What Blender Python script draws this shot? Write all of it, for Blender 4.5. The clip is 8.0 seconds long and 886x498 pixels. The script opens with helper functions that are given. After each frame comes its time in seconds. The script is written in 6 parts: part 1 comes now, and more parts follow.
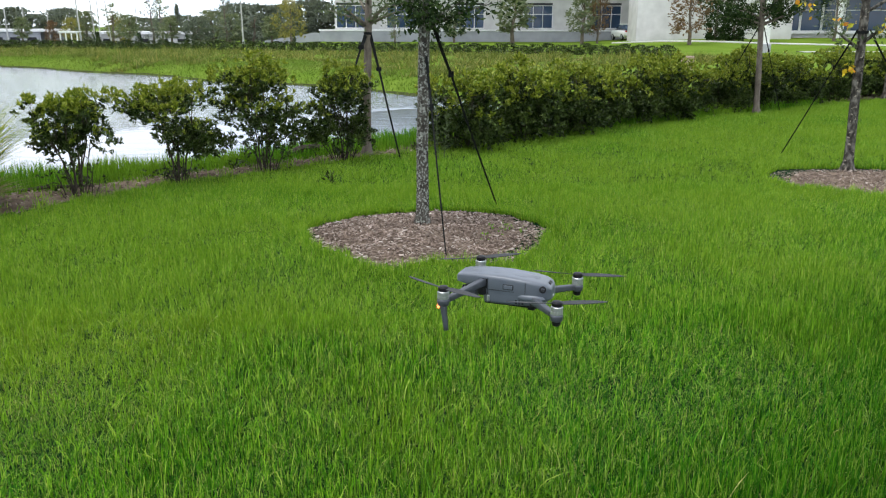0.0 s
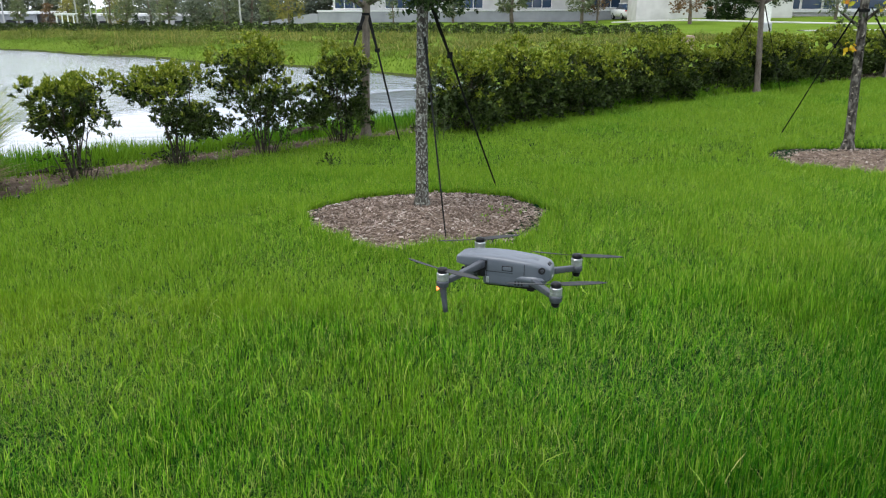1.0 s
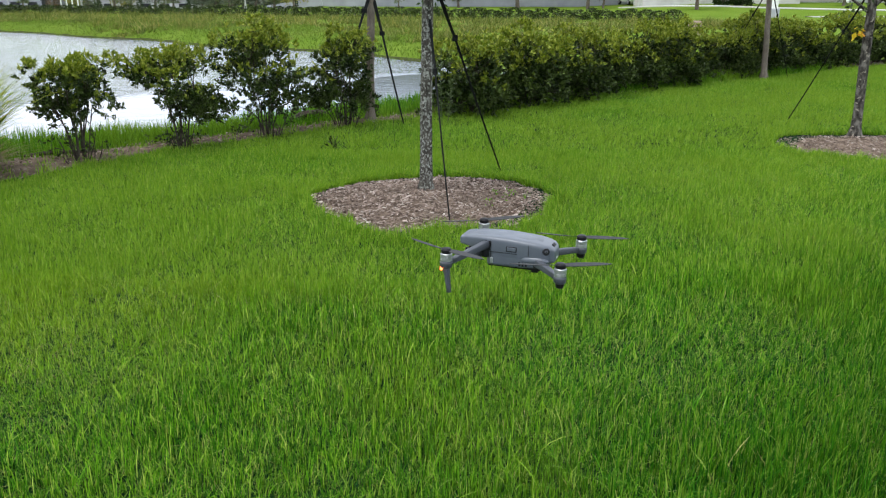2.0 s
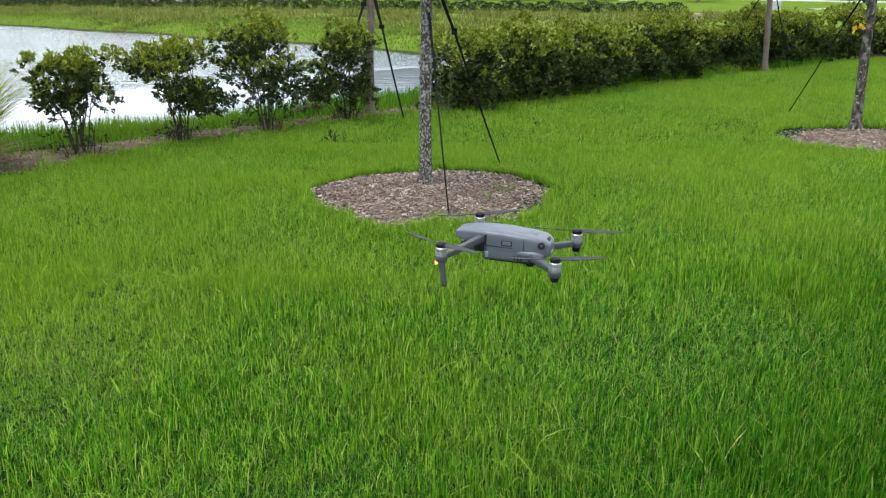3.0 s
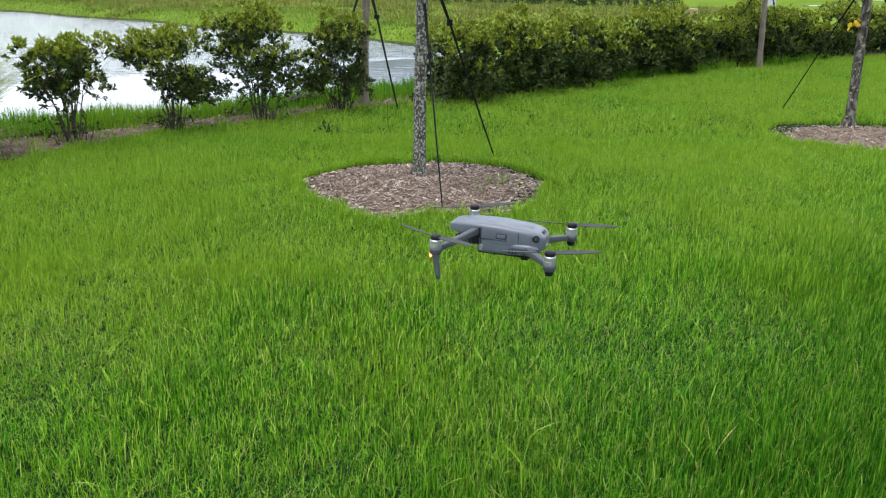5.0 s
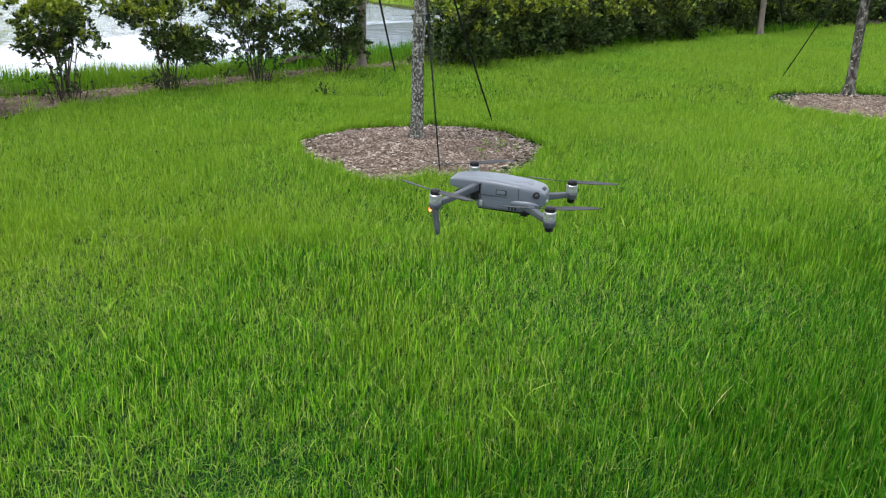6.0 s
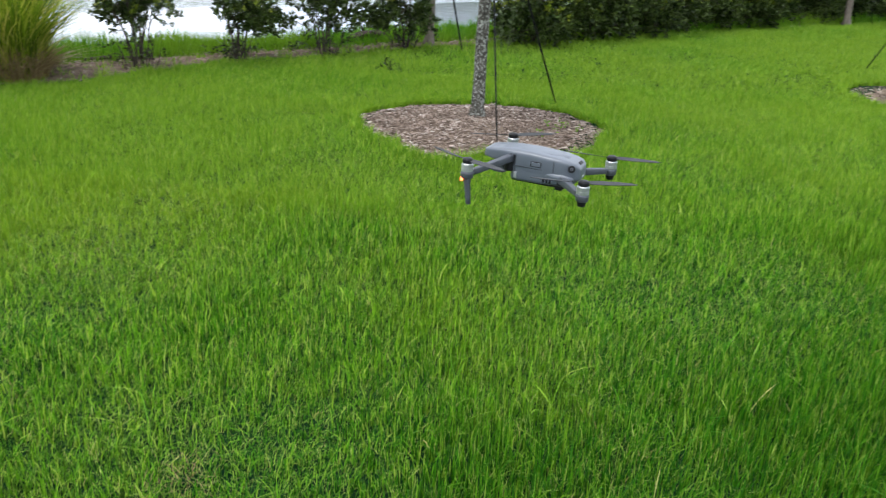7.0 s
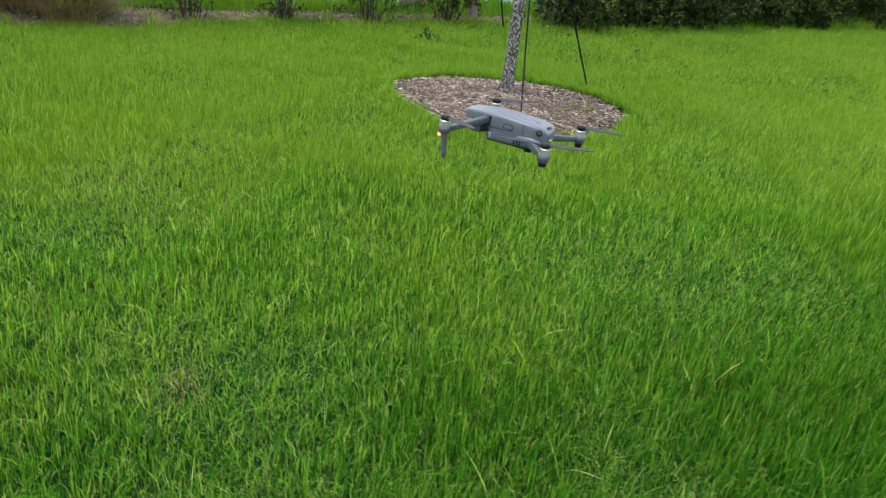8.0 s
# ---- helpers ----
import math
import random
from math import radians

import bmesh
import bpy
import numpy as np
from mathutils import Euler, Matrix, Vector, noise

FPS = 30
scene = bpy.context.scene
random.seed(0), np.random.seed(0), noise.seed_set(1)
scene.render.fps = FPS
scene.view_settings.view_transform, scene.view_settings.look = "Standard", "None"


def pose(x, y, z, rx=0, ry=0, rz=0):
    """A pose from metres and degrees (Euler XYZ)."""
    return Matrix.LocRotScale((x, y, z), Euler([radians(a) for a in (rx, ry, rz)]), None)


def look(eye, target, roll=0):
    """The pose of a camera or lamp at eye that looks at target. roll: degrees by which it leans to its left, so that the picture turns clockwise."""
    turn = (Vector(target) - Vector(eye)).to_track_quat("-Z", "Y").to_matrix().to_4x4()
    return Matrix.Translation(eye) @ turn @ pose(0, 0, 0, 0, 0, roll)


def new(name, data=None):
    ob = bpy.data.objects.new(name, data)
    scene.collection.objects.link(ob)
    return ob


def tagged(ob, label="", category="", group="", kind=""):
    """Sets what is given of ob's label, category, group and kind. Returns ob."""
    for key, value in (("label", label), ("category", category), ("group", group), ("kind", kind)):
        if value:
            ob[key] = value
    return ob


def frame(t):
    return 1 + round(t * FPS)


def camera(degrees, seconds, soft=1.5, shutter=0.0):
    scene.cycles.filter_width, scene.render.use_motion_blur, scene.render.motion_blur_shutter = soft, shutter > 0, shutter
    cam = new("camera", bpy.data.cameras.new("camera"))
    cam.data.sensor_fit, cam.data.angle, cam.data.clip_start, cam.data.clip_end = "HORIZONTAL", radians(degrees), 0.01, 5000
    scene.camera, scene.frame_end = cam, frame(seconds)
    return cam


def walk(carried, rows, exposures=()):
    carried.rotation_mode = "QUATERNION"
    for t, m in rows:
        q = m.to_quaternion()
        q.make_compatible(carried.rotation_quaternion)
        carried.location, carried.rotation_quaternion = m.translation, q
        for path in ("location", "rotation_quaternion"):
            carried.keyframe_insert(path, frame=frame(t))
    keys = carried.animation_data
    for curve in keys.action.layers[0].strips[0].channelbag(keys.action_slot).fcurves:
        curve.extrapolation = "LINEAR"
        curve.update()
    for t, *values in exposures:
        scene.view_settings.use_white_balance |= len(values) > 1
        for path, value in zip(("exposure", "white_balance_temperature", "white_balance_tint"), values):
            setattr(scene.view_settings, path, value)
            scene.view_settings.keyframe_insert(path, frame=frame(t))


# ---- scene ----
cam = camera(58.3, 8.0, soft=1.2, shutter=0.25)
PATH = [
    (0, (-0.018, 0.037, 1.601), (-0.024, 1.963, 1.062), 0.1),
    (0.5, (-0.019, 0.041, 1.601), (-0.027, 1.96, 1.037), -0.0),
    (1, (-0.016, 0.037, 1.601), (-0.022, 1.95, 1.018), -0.2),
    (1.5, (-0.016, 0.038, 1.595), (-0.028, 1.95, 1.007), -0.0),
    (1.7, (-0.019, 0.042, 1.585), (-0.032, 1.95, 0.985), 0.1),
    (2.8, (-0.002, 0.046, 1.589), (-0.025, 1.943, 0.956), -0.1),
    (3, (-0.003, 0.043, 1.588), (-0.021, 1.94, 0.955), -0.0),
    (3.5, (-0.009, 0.047, 1.589), (-0.009, 1.943, 0.954), 0.2),
    (4, (-0.013, 0.053, 1.587), (-0.009, 1.949, 0.949), 0.3),
    (4.5, (-0.008, 0.053, 1.59), (-0.004, 1.948, 0.949), 0.4),
    (4.7, (-0.004, 0.054, 1.59), (-0.003, 1.949, 0.949), 0.5),
    (5.8, (-0.02, 0.05, 1.559), (-0.004, 1.916, 0.839), 1.8),
    (6, (-0.015, 0.05, 1.558), (-0.001, 1.913, 0.829), 1.6),
    (6.5, (-0.006, 0.047, 1.556), (0.0, 1.905, 0.815), 1.4),
    (7, (0.06, 0.067, 1.525), (-0.082, 1.905, 0.75), 2.8),
    (7.1, (0.086, 0.06, 1.519), (-0.116, 1.89, 0.738), 3.0),
    (7.2, (0.118, 0.074, 1.527), (-0.144, 1.886, 0.723), 3.3),
    (7.5, (0.171, 0.005, 1.543), (-0.2, 1.798, 0.738), 0.8),
    (7.7, (0.183, -0.048, 1.542), (-0.127, 1.753, 0.73), 2.7),
    (8, (0.232, -0.115, 1.547), (0.01, 1.689, 0.712), 6.9),
]
walk(cam, [(t, look(eye, target, roll)) for t, eye, target, roll in PATH],
     exposures=[(0, -0.02), (1.5, -0.03), (3.5, 0.22), (8, 0.25)])

# ---- sky and sun: thin bright overcast ----
SUN_AZ, SUN_EL = 200.0, 74.0  # degrees from +x towards +y, and above the horizon
world = bpy.data.worlds.new("overcast_sky")
scene.world = world
world.use_nodes = True
wn, wl = world.node_tree.nodes, world.node_tree.links
sky = wn.new("ShaderNodeTexSky")
sky.sky_type = "NISHITA"
sky.sun_disc = False
sky.sun_elevation = radians(SUN_EL)
sky.sun_rotation = radians(90 - SUN_AZ)
sky.dust_density, sky.air_density = 3.0, 1.0
cloud_at = wn.new("ShaderNodeTexCoord")
cloud = wn.new("ShaderNodeTexNoise")
cloud.inputs["Scale"].default_value, cloud.inputs["Detail"].default_value = 2.2, 6.0
cloud_ramp = wn.new("ShaderNodeValToRGB")
cloud_ramp.color_ramp.elements[0].position, cloud_ramp.color_ramp.elements[1].position = 0.35, 0.7
cloud_ramp.color_ramp.elements[0].color = (7.2, 8.2, 9.8, 1)
cloud_ramp.color_ramp.elements[1].color = (11.2, 11.4, 11.7, 1)
cloud_mix = wn.new("ShaderNodeMix")
cloud_mix.data_type = "RGBA"
cloud_mix.inputs[0].default_value = 0.85
wl.new(cloud_at.outputs["Generated"], cloud.inputs["Vector"])
wl.new(cloud.outputs["Fac"], cloud_ramp.inputs["Fac"])
wl.new(sky.outputs["Color"], cloud_mix.inputs[6])
wl.new(cloud_ramp.outputs["Color"], cloud_mix.inputs[7])
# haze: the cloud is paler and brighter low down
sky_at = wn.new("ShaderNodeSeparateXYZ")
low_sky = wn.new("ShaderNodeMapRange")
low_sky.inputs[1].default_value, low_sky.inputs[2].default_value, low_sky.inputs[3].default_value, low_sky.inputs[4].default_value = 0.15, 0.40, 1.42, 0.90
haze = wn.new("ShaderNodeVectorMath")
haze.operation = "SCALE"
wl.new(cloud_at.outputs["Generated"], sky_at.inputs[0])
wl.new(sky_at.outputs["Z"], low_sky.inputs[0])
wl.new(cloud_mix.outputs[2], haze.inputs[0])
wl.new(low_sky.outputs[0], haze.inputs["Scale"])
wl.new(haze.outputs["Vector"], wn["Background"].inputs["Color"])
wn["Background"].inputs["Strength"].default_value = 0.178
sun = new("sun", bpy.data.lights.new("sun", "SUN"))
sun.data.energy, sun.data.angle, sun.data.color = 2.5, radians(24), (1.0, 0.98, 0.95)
sun.matrix_world = look((0, 0, 30), (-math.cos(radians(SUN_AZ)) * math.cos(radians(SUN_EL)), -math.sin(radians(SUN_AZ)) * math.cos(radians(SUN_EL)), 30 - math.sin(radians(SUN_EL))))

# ---- materials ----
def mat(name, rough=0.6, metal=0.0):
    m = bpy.data.materials.new(name)
    m.use_nodes = True
    b = m.node_tree.nodes["Principled BSDF"]
    b.inputs["Roughness"].default_value, b.inputs["Metallic"].default_value = rough, metal
    if rough > 0.75:
        b.inputs["Specular IOR Level"].default_value = 0.12 if rough < 0.92 else 0.02
    return m, m.node_tree.nodes, m.node_tree.links, b


def noise_node(n, l, scale, detail=4.0, stretch=None, kind="Object"):
    at = n.new("ShaderNodeTexCoord")
    t = n.new("ShaderNodeTexNoise")
    t.inputs["Scale"].default_value, t.inputs["Detail"].default_value = scale, detail
    if stretch:
        mp = n.new("ShaderNodeMapping")
        mp.inputs["Scale"].default_value = stretch
        l.new(at.outputs[kind], mp.inputs["Vector"])
        l.new(mp.outputs["Vector"], t.inputs["Vector"])
    else:
        l.new(at.outputs[kind], t.inputs["Vector"])
    return t.outputs["Fac"]


def ramp(n, l, fac, stops):
    r = n.new("ShaderNodeValToRGB")
    e = r.color_ramp.elements
    while len(e) < len(stops):
        e.new(0.5)
    for k, (p, c) in enumerate(stops):
        e[k].position, e[k].color = p, (*c, 1)
    l.new(fac, r.inputs["Fac"])
    return r.outputs["Color"]


def blend(n, l, fac, a, b, mode="MIX"):
    x = n.new("ShaderNodeMix")
    x.data_type, x.blend_type = "RGBA", mode
    for socket, v in ((x.inputs[0], fac), (x.inputs[6], a), (x.inputs[7], b)):
        if isinstance(v, (int, float)):
            socket.default_value = v
        elif isinstance(v, tuple):
            socket.default_value = (*v, 1)
        else:
            l.new(v, socket)
    return x.outputs[2]


def bump(n, l, b, height, strength=0.3, distance=0.01):
    u = n.new("ShaderNodeBump")
    u.inputs["Strength"].default_value, u.inputs["Distance"].default_value = strength, distance
    l.new(height, u.inputs["Height"])
    l.new(u.outputs["Normal"], b.inputs["Normal"])


def surface(name, c1, c2, scale, rough=0.7, fine=60.0, relief=0.3, depth=0.01, metal=0.0, stretch=None, mid=(0.35, 0.65)):
    """Two-scale variation between two colours, with fine relief."""
    m, n, l, b = mat(name, rough, metal)
    big, small = noise_node(n, l, scale, 5, stretch), noise_node(n, l, fine, 4, stretch)
    c = ramp(n, l, big, [(mid[0], c1), (mid[1], c2)])
    c = blend(n, l, 0.35, c, ramp(n, l, small, [(0.3, tuple(v * 0.72 for v in c1)), (0.7, tuple(min(1, v * 1.2) for v in c2))]))
    l.new(c, b.inputs["Base Color"])
    if relief:
        bump(n, l, b, small, relief, depth)
    return m


def leafy(name, stops, patch=None, rough=0.6, through_part=0.35, patch_scale=0.7, slope=None, gloss=0.16, deep=None):
    """Leaf tissue: colour differs from leaf to leaf, some light comes through; patch tints whole areas, more of them
    along slope (x, y, from, to); deep darkens slope's low end.
    """
    m, n, l, b = mat(name, rough)
    g = n.new("ShaderNodeNewGeometry")
    c = ramp(n, l, g.outputs["Random Per Island"], stops)
    if patch:
        f = noise_node(n, l, patch_scale, 4)
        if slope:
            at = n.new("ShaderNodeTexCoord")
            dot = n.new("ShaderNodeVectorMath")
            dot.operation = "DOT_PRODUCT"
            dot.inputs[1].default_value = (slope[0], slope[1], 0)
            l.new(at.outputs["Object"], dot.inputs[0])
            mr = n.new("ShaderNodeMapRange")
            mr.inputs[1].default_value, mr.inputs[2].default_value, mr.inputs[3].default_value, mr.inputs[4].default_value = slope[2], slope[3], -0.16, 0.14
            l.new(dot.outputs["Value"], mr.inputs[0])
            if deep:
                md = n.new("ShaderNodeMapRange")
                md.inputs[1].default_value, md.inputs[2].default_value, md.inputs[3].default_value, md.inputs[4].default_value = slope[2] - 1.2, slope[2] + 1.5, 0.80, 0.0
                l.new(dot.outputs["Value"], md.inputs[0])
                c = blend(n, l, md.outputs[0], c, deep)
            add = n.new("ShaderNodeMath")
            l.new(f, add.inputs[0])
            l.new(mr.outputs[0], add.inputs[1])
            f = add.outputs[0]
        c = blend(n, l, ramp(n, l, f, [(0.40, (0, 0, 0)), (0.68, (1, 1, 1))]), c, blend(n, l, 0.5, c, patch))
    l.new(c, b.inputs["Base Color"])
    b.inputs["Specular IOR Level"].default_value = gloss
    tr = n.new("ShaderNodeBsdfTranslucent")
    l.new(blend(n, l, 1.0, c, (1.0, 1.0, 0.55), "MULTIPLY"), tr.inputs["Color"])
    mx = n.new("ShaderNodeMixShader")
    mx.inputs[0].default_value = through_part
    l.new(b.outputs[0], mx.inputs[1])
    l.new(tr.outputs[0], mx.inputs[2])
    l.new(mx.outputs[0], n["Material Output"].inputs["Surface"])
    return m


M = {}
# near-black and pale blades put gap shade and glints into the ramp
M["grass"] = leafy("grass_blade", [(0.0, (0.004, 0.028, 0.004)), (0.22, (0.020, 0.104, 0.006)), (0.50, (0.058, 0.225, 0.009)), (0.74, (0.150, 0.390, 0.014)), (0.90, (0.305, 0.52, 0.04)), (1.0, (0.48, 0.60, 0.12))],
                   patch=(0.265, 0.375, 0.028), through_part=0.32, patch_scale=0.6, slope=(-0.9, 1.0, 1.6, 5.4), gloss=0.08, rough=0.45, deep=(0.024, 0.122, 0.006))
# tufts further off: a milder copy of that ramp, evening out speckle in the view
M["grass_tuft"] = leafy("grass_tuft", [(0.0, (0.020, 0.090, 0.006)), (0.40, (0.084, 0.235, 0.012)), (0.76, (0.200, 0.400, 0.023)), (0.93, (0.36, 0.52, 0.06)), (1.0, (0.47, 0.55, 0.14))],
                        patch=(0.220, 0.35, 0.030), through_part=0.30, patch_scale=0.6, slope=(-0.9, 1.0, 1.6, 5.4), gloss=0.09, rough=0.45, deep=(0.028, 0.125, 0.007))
M["grass_far"] = leafy("grass_far_tuft", [(0.0, (0.055, 0.165, 0.010)), (0.45, (0.112, 0.265, 0.017)), (0.80, (0.195, 0.365, 0.028)), (1.0, (0.33, 0.47, 0.08))],
                       patch=(0.220, 0.34, 0.030), through_part=0.30, patch_scale=0.6, slope=(-0.9, 1.0, 1.6, 5.4), gloss=0.09, rough=0.45, deep=(0.028, 0.125, 0.007))
# short dense undergrowth, near-black with the shade among blades in its colour; thin tired blades lying about
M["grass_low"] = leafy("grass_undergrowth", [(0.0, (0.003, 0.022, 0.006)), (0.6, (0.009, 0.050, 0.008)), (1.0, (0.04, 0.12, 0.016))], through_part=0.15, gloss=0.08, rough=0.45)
M["grass_wisp"] = leafy("grass_thin_blade", [(0.0, (0.09, 0.22, 0.014)), (0.45, (0.165, 0.33, 0.03)), (0.8, (0.285, 0.42, 0.07)), (0.96, (0.45, 0.49, 0.15)), (1.0, (0.42, 0.33, 0.14))], through_part=0.28, gloss=0.13, rough=0.40)
M["seed"] = leafy("seed_head", [(0.0, (0.27, 0.35, 0.07)), (1.0, (0.42, 0.44, 0.12))], through_part=0.2)
M["bank_grass"] = leafy("bank_grass_blade", [(0.0, (0.03, 0.115, 0.006)), (0.6, (0.09, 0.25, 0.014)), (1.0, (0.17, 0.33, 0.03))], patch=(0.24, 0.34, 0.03), through_part=0.4, gloss=0.08)
M["shore_grass"] = leafy("shore_grass_blade", [(0.0, (0.075, 0.140, 0.018)), (1.0, (0.165, 0.245, 0.040))], patch=(0.19, 0.23, 0.06), through_part=0.35, patch_scale=0.3, gloss=0.06)
M["reed"] = leafy("tall_grass_blade", [(0.0, (0.06, 0.095, 0.018)), (0.6, (0.18, 0.205, 0.048)), (1.0, (0.36, 0.32, 0.13))], patch=(0.03, 0.065, 0.012), patch_scale=0.33, gloss=0.06)
M["fountain"] = leafy("fountain_grass_blade", [(0.0, (0.035, 0.085, 0.008)), (0.5, (0.15, 0.235, 0.018)), (0.85, (0.36, 0.40, 0.06)), (1.0, (0.50, 0.42, 0.14))], through_part=0.35, gloss=0.1)
M["straw"] = leafy("dead_blade", [(0.0, (0.16, 0.11, 0.05)), (1.0, (0.34, 0.26, 0.13))], through_part=0.15)
# near-black leaves, lighter clumps: inner shade and highlights put into the colour
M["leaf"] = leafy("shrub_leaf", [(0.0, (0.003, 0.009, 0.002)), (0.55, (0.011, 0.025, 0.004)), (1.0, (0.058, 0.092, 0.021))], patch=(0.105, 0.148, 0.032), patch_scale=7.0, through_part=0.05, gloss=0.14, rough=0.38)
# young leaves, also brightened to carry the light on shrub tops
M["young"] = leafy("young_lit_shrub_leaf", [(0.0, (0.070, 0.115, 0.009)), (0.5, (0.170, 0.220, 0.020)), (1.0, (0.31, 0.345, 0.05))], through_part=0.24, gloss=0.2, rough=0.45)
M["oak"] = leafy("oak_leaf", [(0.0, (0.008, 0.022, 0.005)), (0.7, (0.026, 0.052, 0.012)), (1.0, (0.060, 0.10, 0.026))], through_part=0.18, gloss=0.10)
M["olive"] = leafy("grey_green_leaf", [(0.0, (0.054, 0.081, 0.036)), (1.0, (0.117, 0.153, 0.072))], through_part=0.25)
M["yellow"] = leafy("yellow_leaf", [(0.0, (0.34, 0.36, 0.03)), (0.35, (0.55, 0.44, 0.03)), (0.75, (0.62, 0.42, 0.03)), (1.0, (0.55, 0.20, 0.03))], through_part=0.35)
# distance haze put into this leaf colour: paler and greyer
M["far_green_haze"] = leafy("hazed_distant_leaf", [(0.0, (0.085, 0.105, 0.085)), (1.0, (0.20, 0.225, 0.18))], rough=0.7, through_part=0.25, gloss=0.1)
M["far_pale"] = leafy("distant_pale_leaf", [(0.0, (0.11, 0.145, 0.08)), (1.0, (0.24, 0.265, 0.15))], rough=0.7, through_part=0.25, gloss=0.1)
M["far_yellow"] = leafy("distant_yellow_leaf", [(0.0, (0.17, 0.17, 0.05)), (1.0, (0.34, 0.31, 0.09))], rough=0.7, through_part=0.25)
M["far_rust"] = leafy("distant_rust_leaf", [(0.0, (0.10, 0.062, 0.038)), (1.0, (0.23, 0.145, 0.075))], rough=0.7, through_part=0.25)
M["soil"] = surface("soil_under_grass", (0.030, 0.045, 0.012), (0.07, 0.075, 0.03), 6.0, 0.95, 90.0, 0.6, 0.02)
M["mulch"] = surface("mulch_bed", (0.085, 0.062, 0.045), (0.22, 0.17, 0.13), 7.0, 0.95, 70.0, 0.8, 0.02)
M["stem"] = surface("shrub_stem", (0.020, 0.017, 0.014), (0.085, 0.070, 0.056), 14.0, 0.9, 120.0, 0.4, 0.004)
M["strap"] = surface("black_webbing", (0.006, 0.007, 0.007), (0.014, 0.015, 0.015), 20.0, 0.9, 300.0, 0.3, 0.002)
M["far_trunk"] = surface("distant_trunk", (0.10, 0.08, 0.06), (0.2, 0.17, 0.13), 2.0, 0.9, 20.0, 0)
M["stucco"] = surface("white_stucco", (0.56, 0.545, 0.53), (0.65, 0.64, 0.625), 0.25, 0.85, 1.1, 0)
M["plinth"] = surface("grey_concrete", (0.34, 0.35, 0.37), (0.40, 0.41, 0.43), 0.3, 0.85, 1.0, 0)
M["white"] = surface("white_paint", (0.74, 0.74, 0.73), (0.82, 0.82, 0.81), 1.0, 0.5, 10.0, 0)
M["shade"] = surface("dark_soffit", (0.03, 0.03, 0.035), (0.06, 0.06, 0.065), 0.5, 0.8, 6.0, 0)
M["path"] = surface("concrete_path", (0.40, 0.40, 0.385), (0.52, 0.51, 0.49), 0.6, 0.9, 12.0, 0.2, 0.005)
M["brick_tan"] = surface("tan_stone", (0.30, 0.22, 0.17), (0.42, 0.33, 0.27), 2.0, 0.9, 30.0, 0.3, 0.01)
M["dark_window"], gn, gl, gb = mat("blue_window_glass", 0.06)
gb.inputs["Specular IOR Level"].default_value = 0.45
gl.new(ramp(gn, gl, noise_node(gn, gl, 0.35, 2), [(0.3, (0.020, 0.042, 0.085)), (0.7, (0.036, 0.068, 0.125))]), gb.inputs["Base Color"])
M["rubber"] = surface("tyre_rubber", (0.015, 0.015, 0.015), (0.03, 0.03, 0.03), 8.0, 0.85, 60.0, 0)
M["lamp_red"] = surface("red_lens", (0.35, 0.01, 0.01), (0.5, 0.02, 0.02), 9.0, 0.3, 40.0, 0)

# lichen-spotted bark
m, n, l, b = mat("lichen_bark", 0.9)
M["bark"] = m
bark = ramp(n, l, noise_node(n, l, 9, 6, (3, 3, 0.8)), [(0.3, (0.016, 0.015, 0.013)), (0.5, (0.055, 0.050, 0.042)), (0.72, (0.12, 0.112, 0.095))])
spots = ramp(n, l, noise_node(n, l, 58, 9, (1, 1, 0.8)), [(0.50, (0, 0, 0)), (0.58, (0.9, 0.9, 0.9))])
bark = blend(n, l, spots, bark, ramp(n, l, noise_node(n, l, 60, 3), [(0.3, (0.13, 0.135, 0.118)), (0.7, (0.36, 0.37, 0.335))]))
l.new(bark, b.inputs["Base Color"])
bump(n, l, b, noise_node(n, l, 30, 6, (2.5, 2.5, 0.7)), 0.8, 0.012)

M["plain_bark"] = surface("brown_grey_bark", (0.10, 0.082, 0.065), (0.20, 0.17, 0.14), 12.0, 0.9, 60.0, 0.7, 0.01, 0.0, (2.5, 2.5, 0.7))
m, n, l, b = mat("dark_mottled_bark", 0.9)
M["dark_bark"] = m
bark = ramp(n, l, noise_node(n, l, 13, 6, (1.8, 1.8, 0.9)), [(0.34, (0.016, 0.014, 0.012)), (0.5, (0.062, 0.057, 0.048)), (0.64, (0.17, 0.16, 0.14))])
bark = blend(n, l, ramp(n, l, noise_node(n, l, 30, 6), [(0.61, (0, 0, 0)), (0.67, (1, 1, 1))]), bark, (0.29, 0.26, 0.21))
l.new(bark, b.inputs["Base Color"])
bump(n, l, b, noise_node(n, l, 40, 6, (2, 2, 0.8)), 0.8, 0.012)

# wood chips: every chip its own shade
m, n, l, b = mat("wood_chip", 0.9)
M["chip"] = m
g = n.new("ShaderNodeNewGeometry")
chip = ramp(n, l, g.outputs["Random Per Island"], [(0.0, (0.026, 0.019, 0.015)), (0.2, (0.075, 0.054, 0.043)), (0.48, (0.225, 0.170, 0.140)), (0.80, (0.39, 0.315, 0.27)), (0.95, (0.54, 0.47, 0.42)), (1.0, (0.66, 0.62, 0.55))])
chip = blend(n, l, 0.2, chip, ramp(n, l, noise_node(n, l, 55, 4), [(0.3, (0.07, 0.05, 0.035)), (0.7, (0.36, 0.27, 0.21))]))
chip = blend(n, l, ramp(n, l, noise_node(n, l, 3.2, 5), [(0.46, (0, 0, 0)), (0.68, (0.55, 0.55, 0.55))]), chip, (0.085, 0.062, 0.045))
l.new(chip, b.inputs["Base Color"])

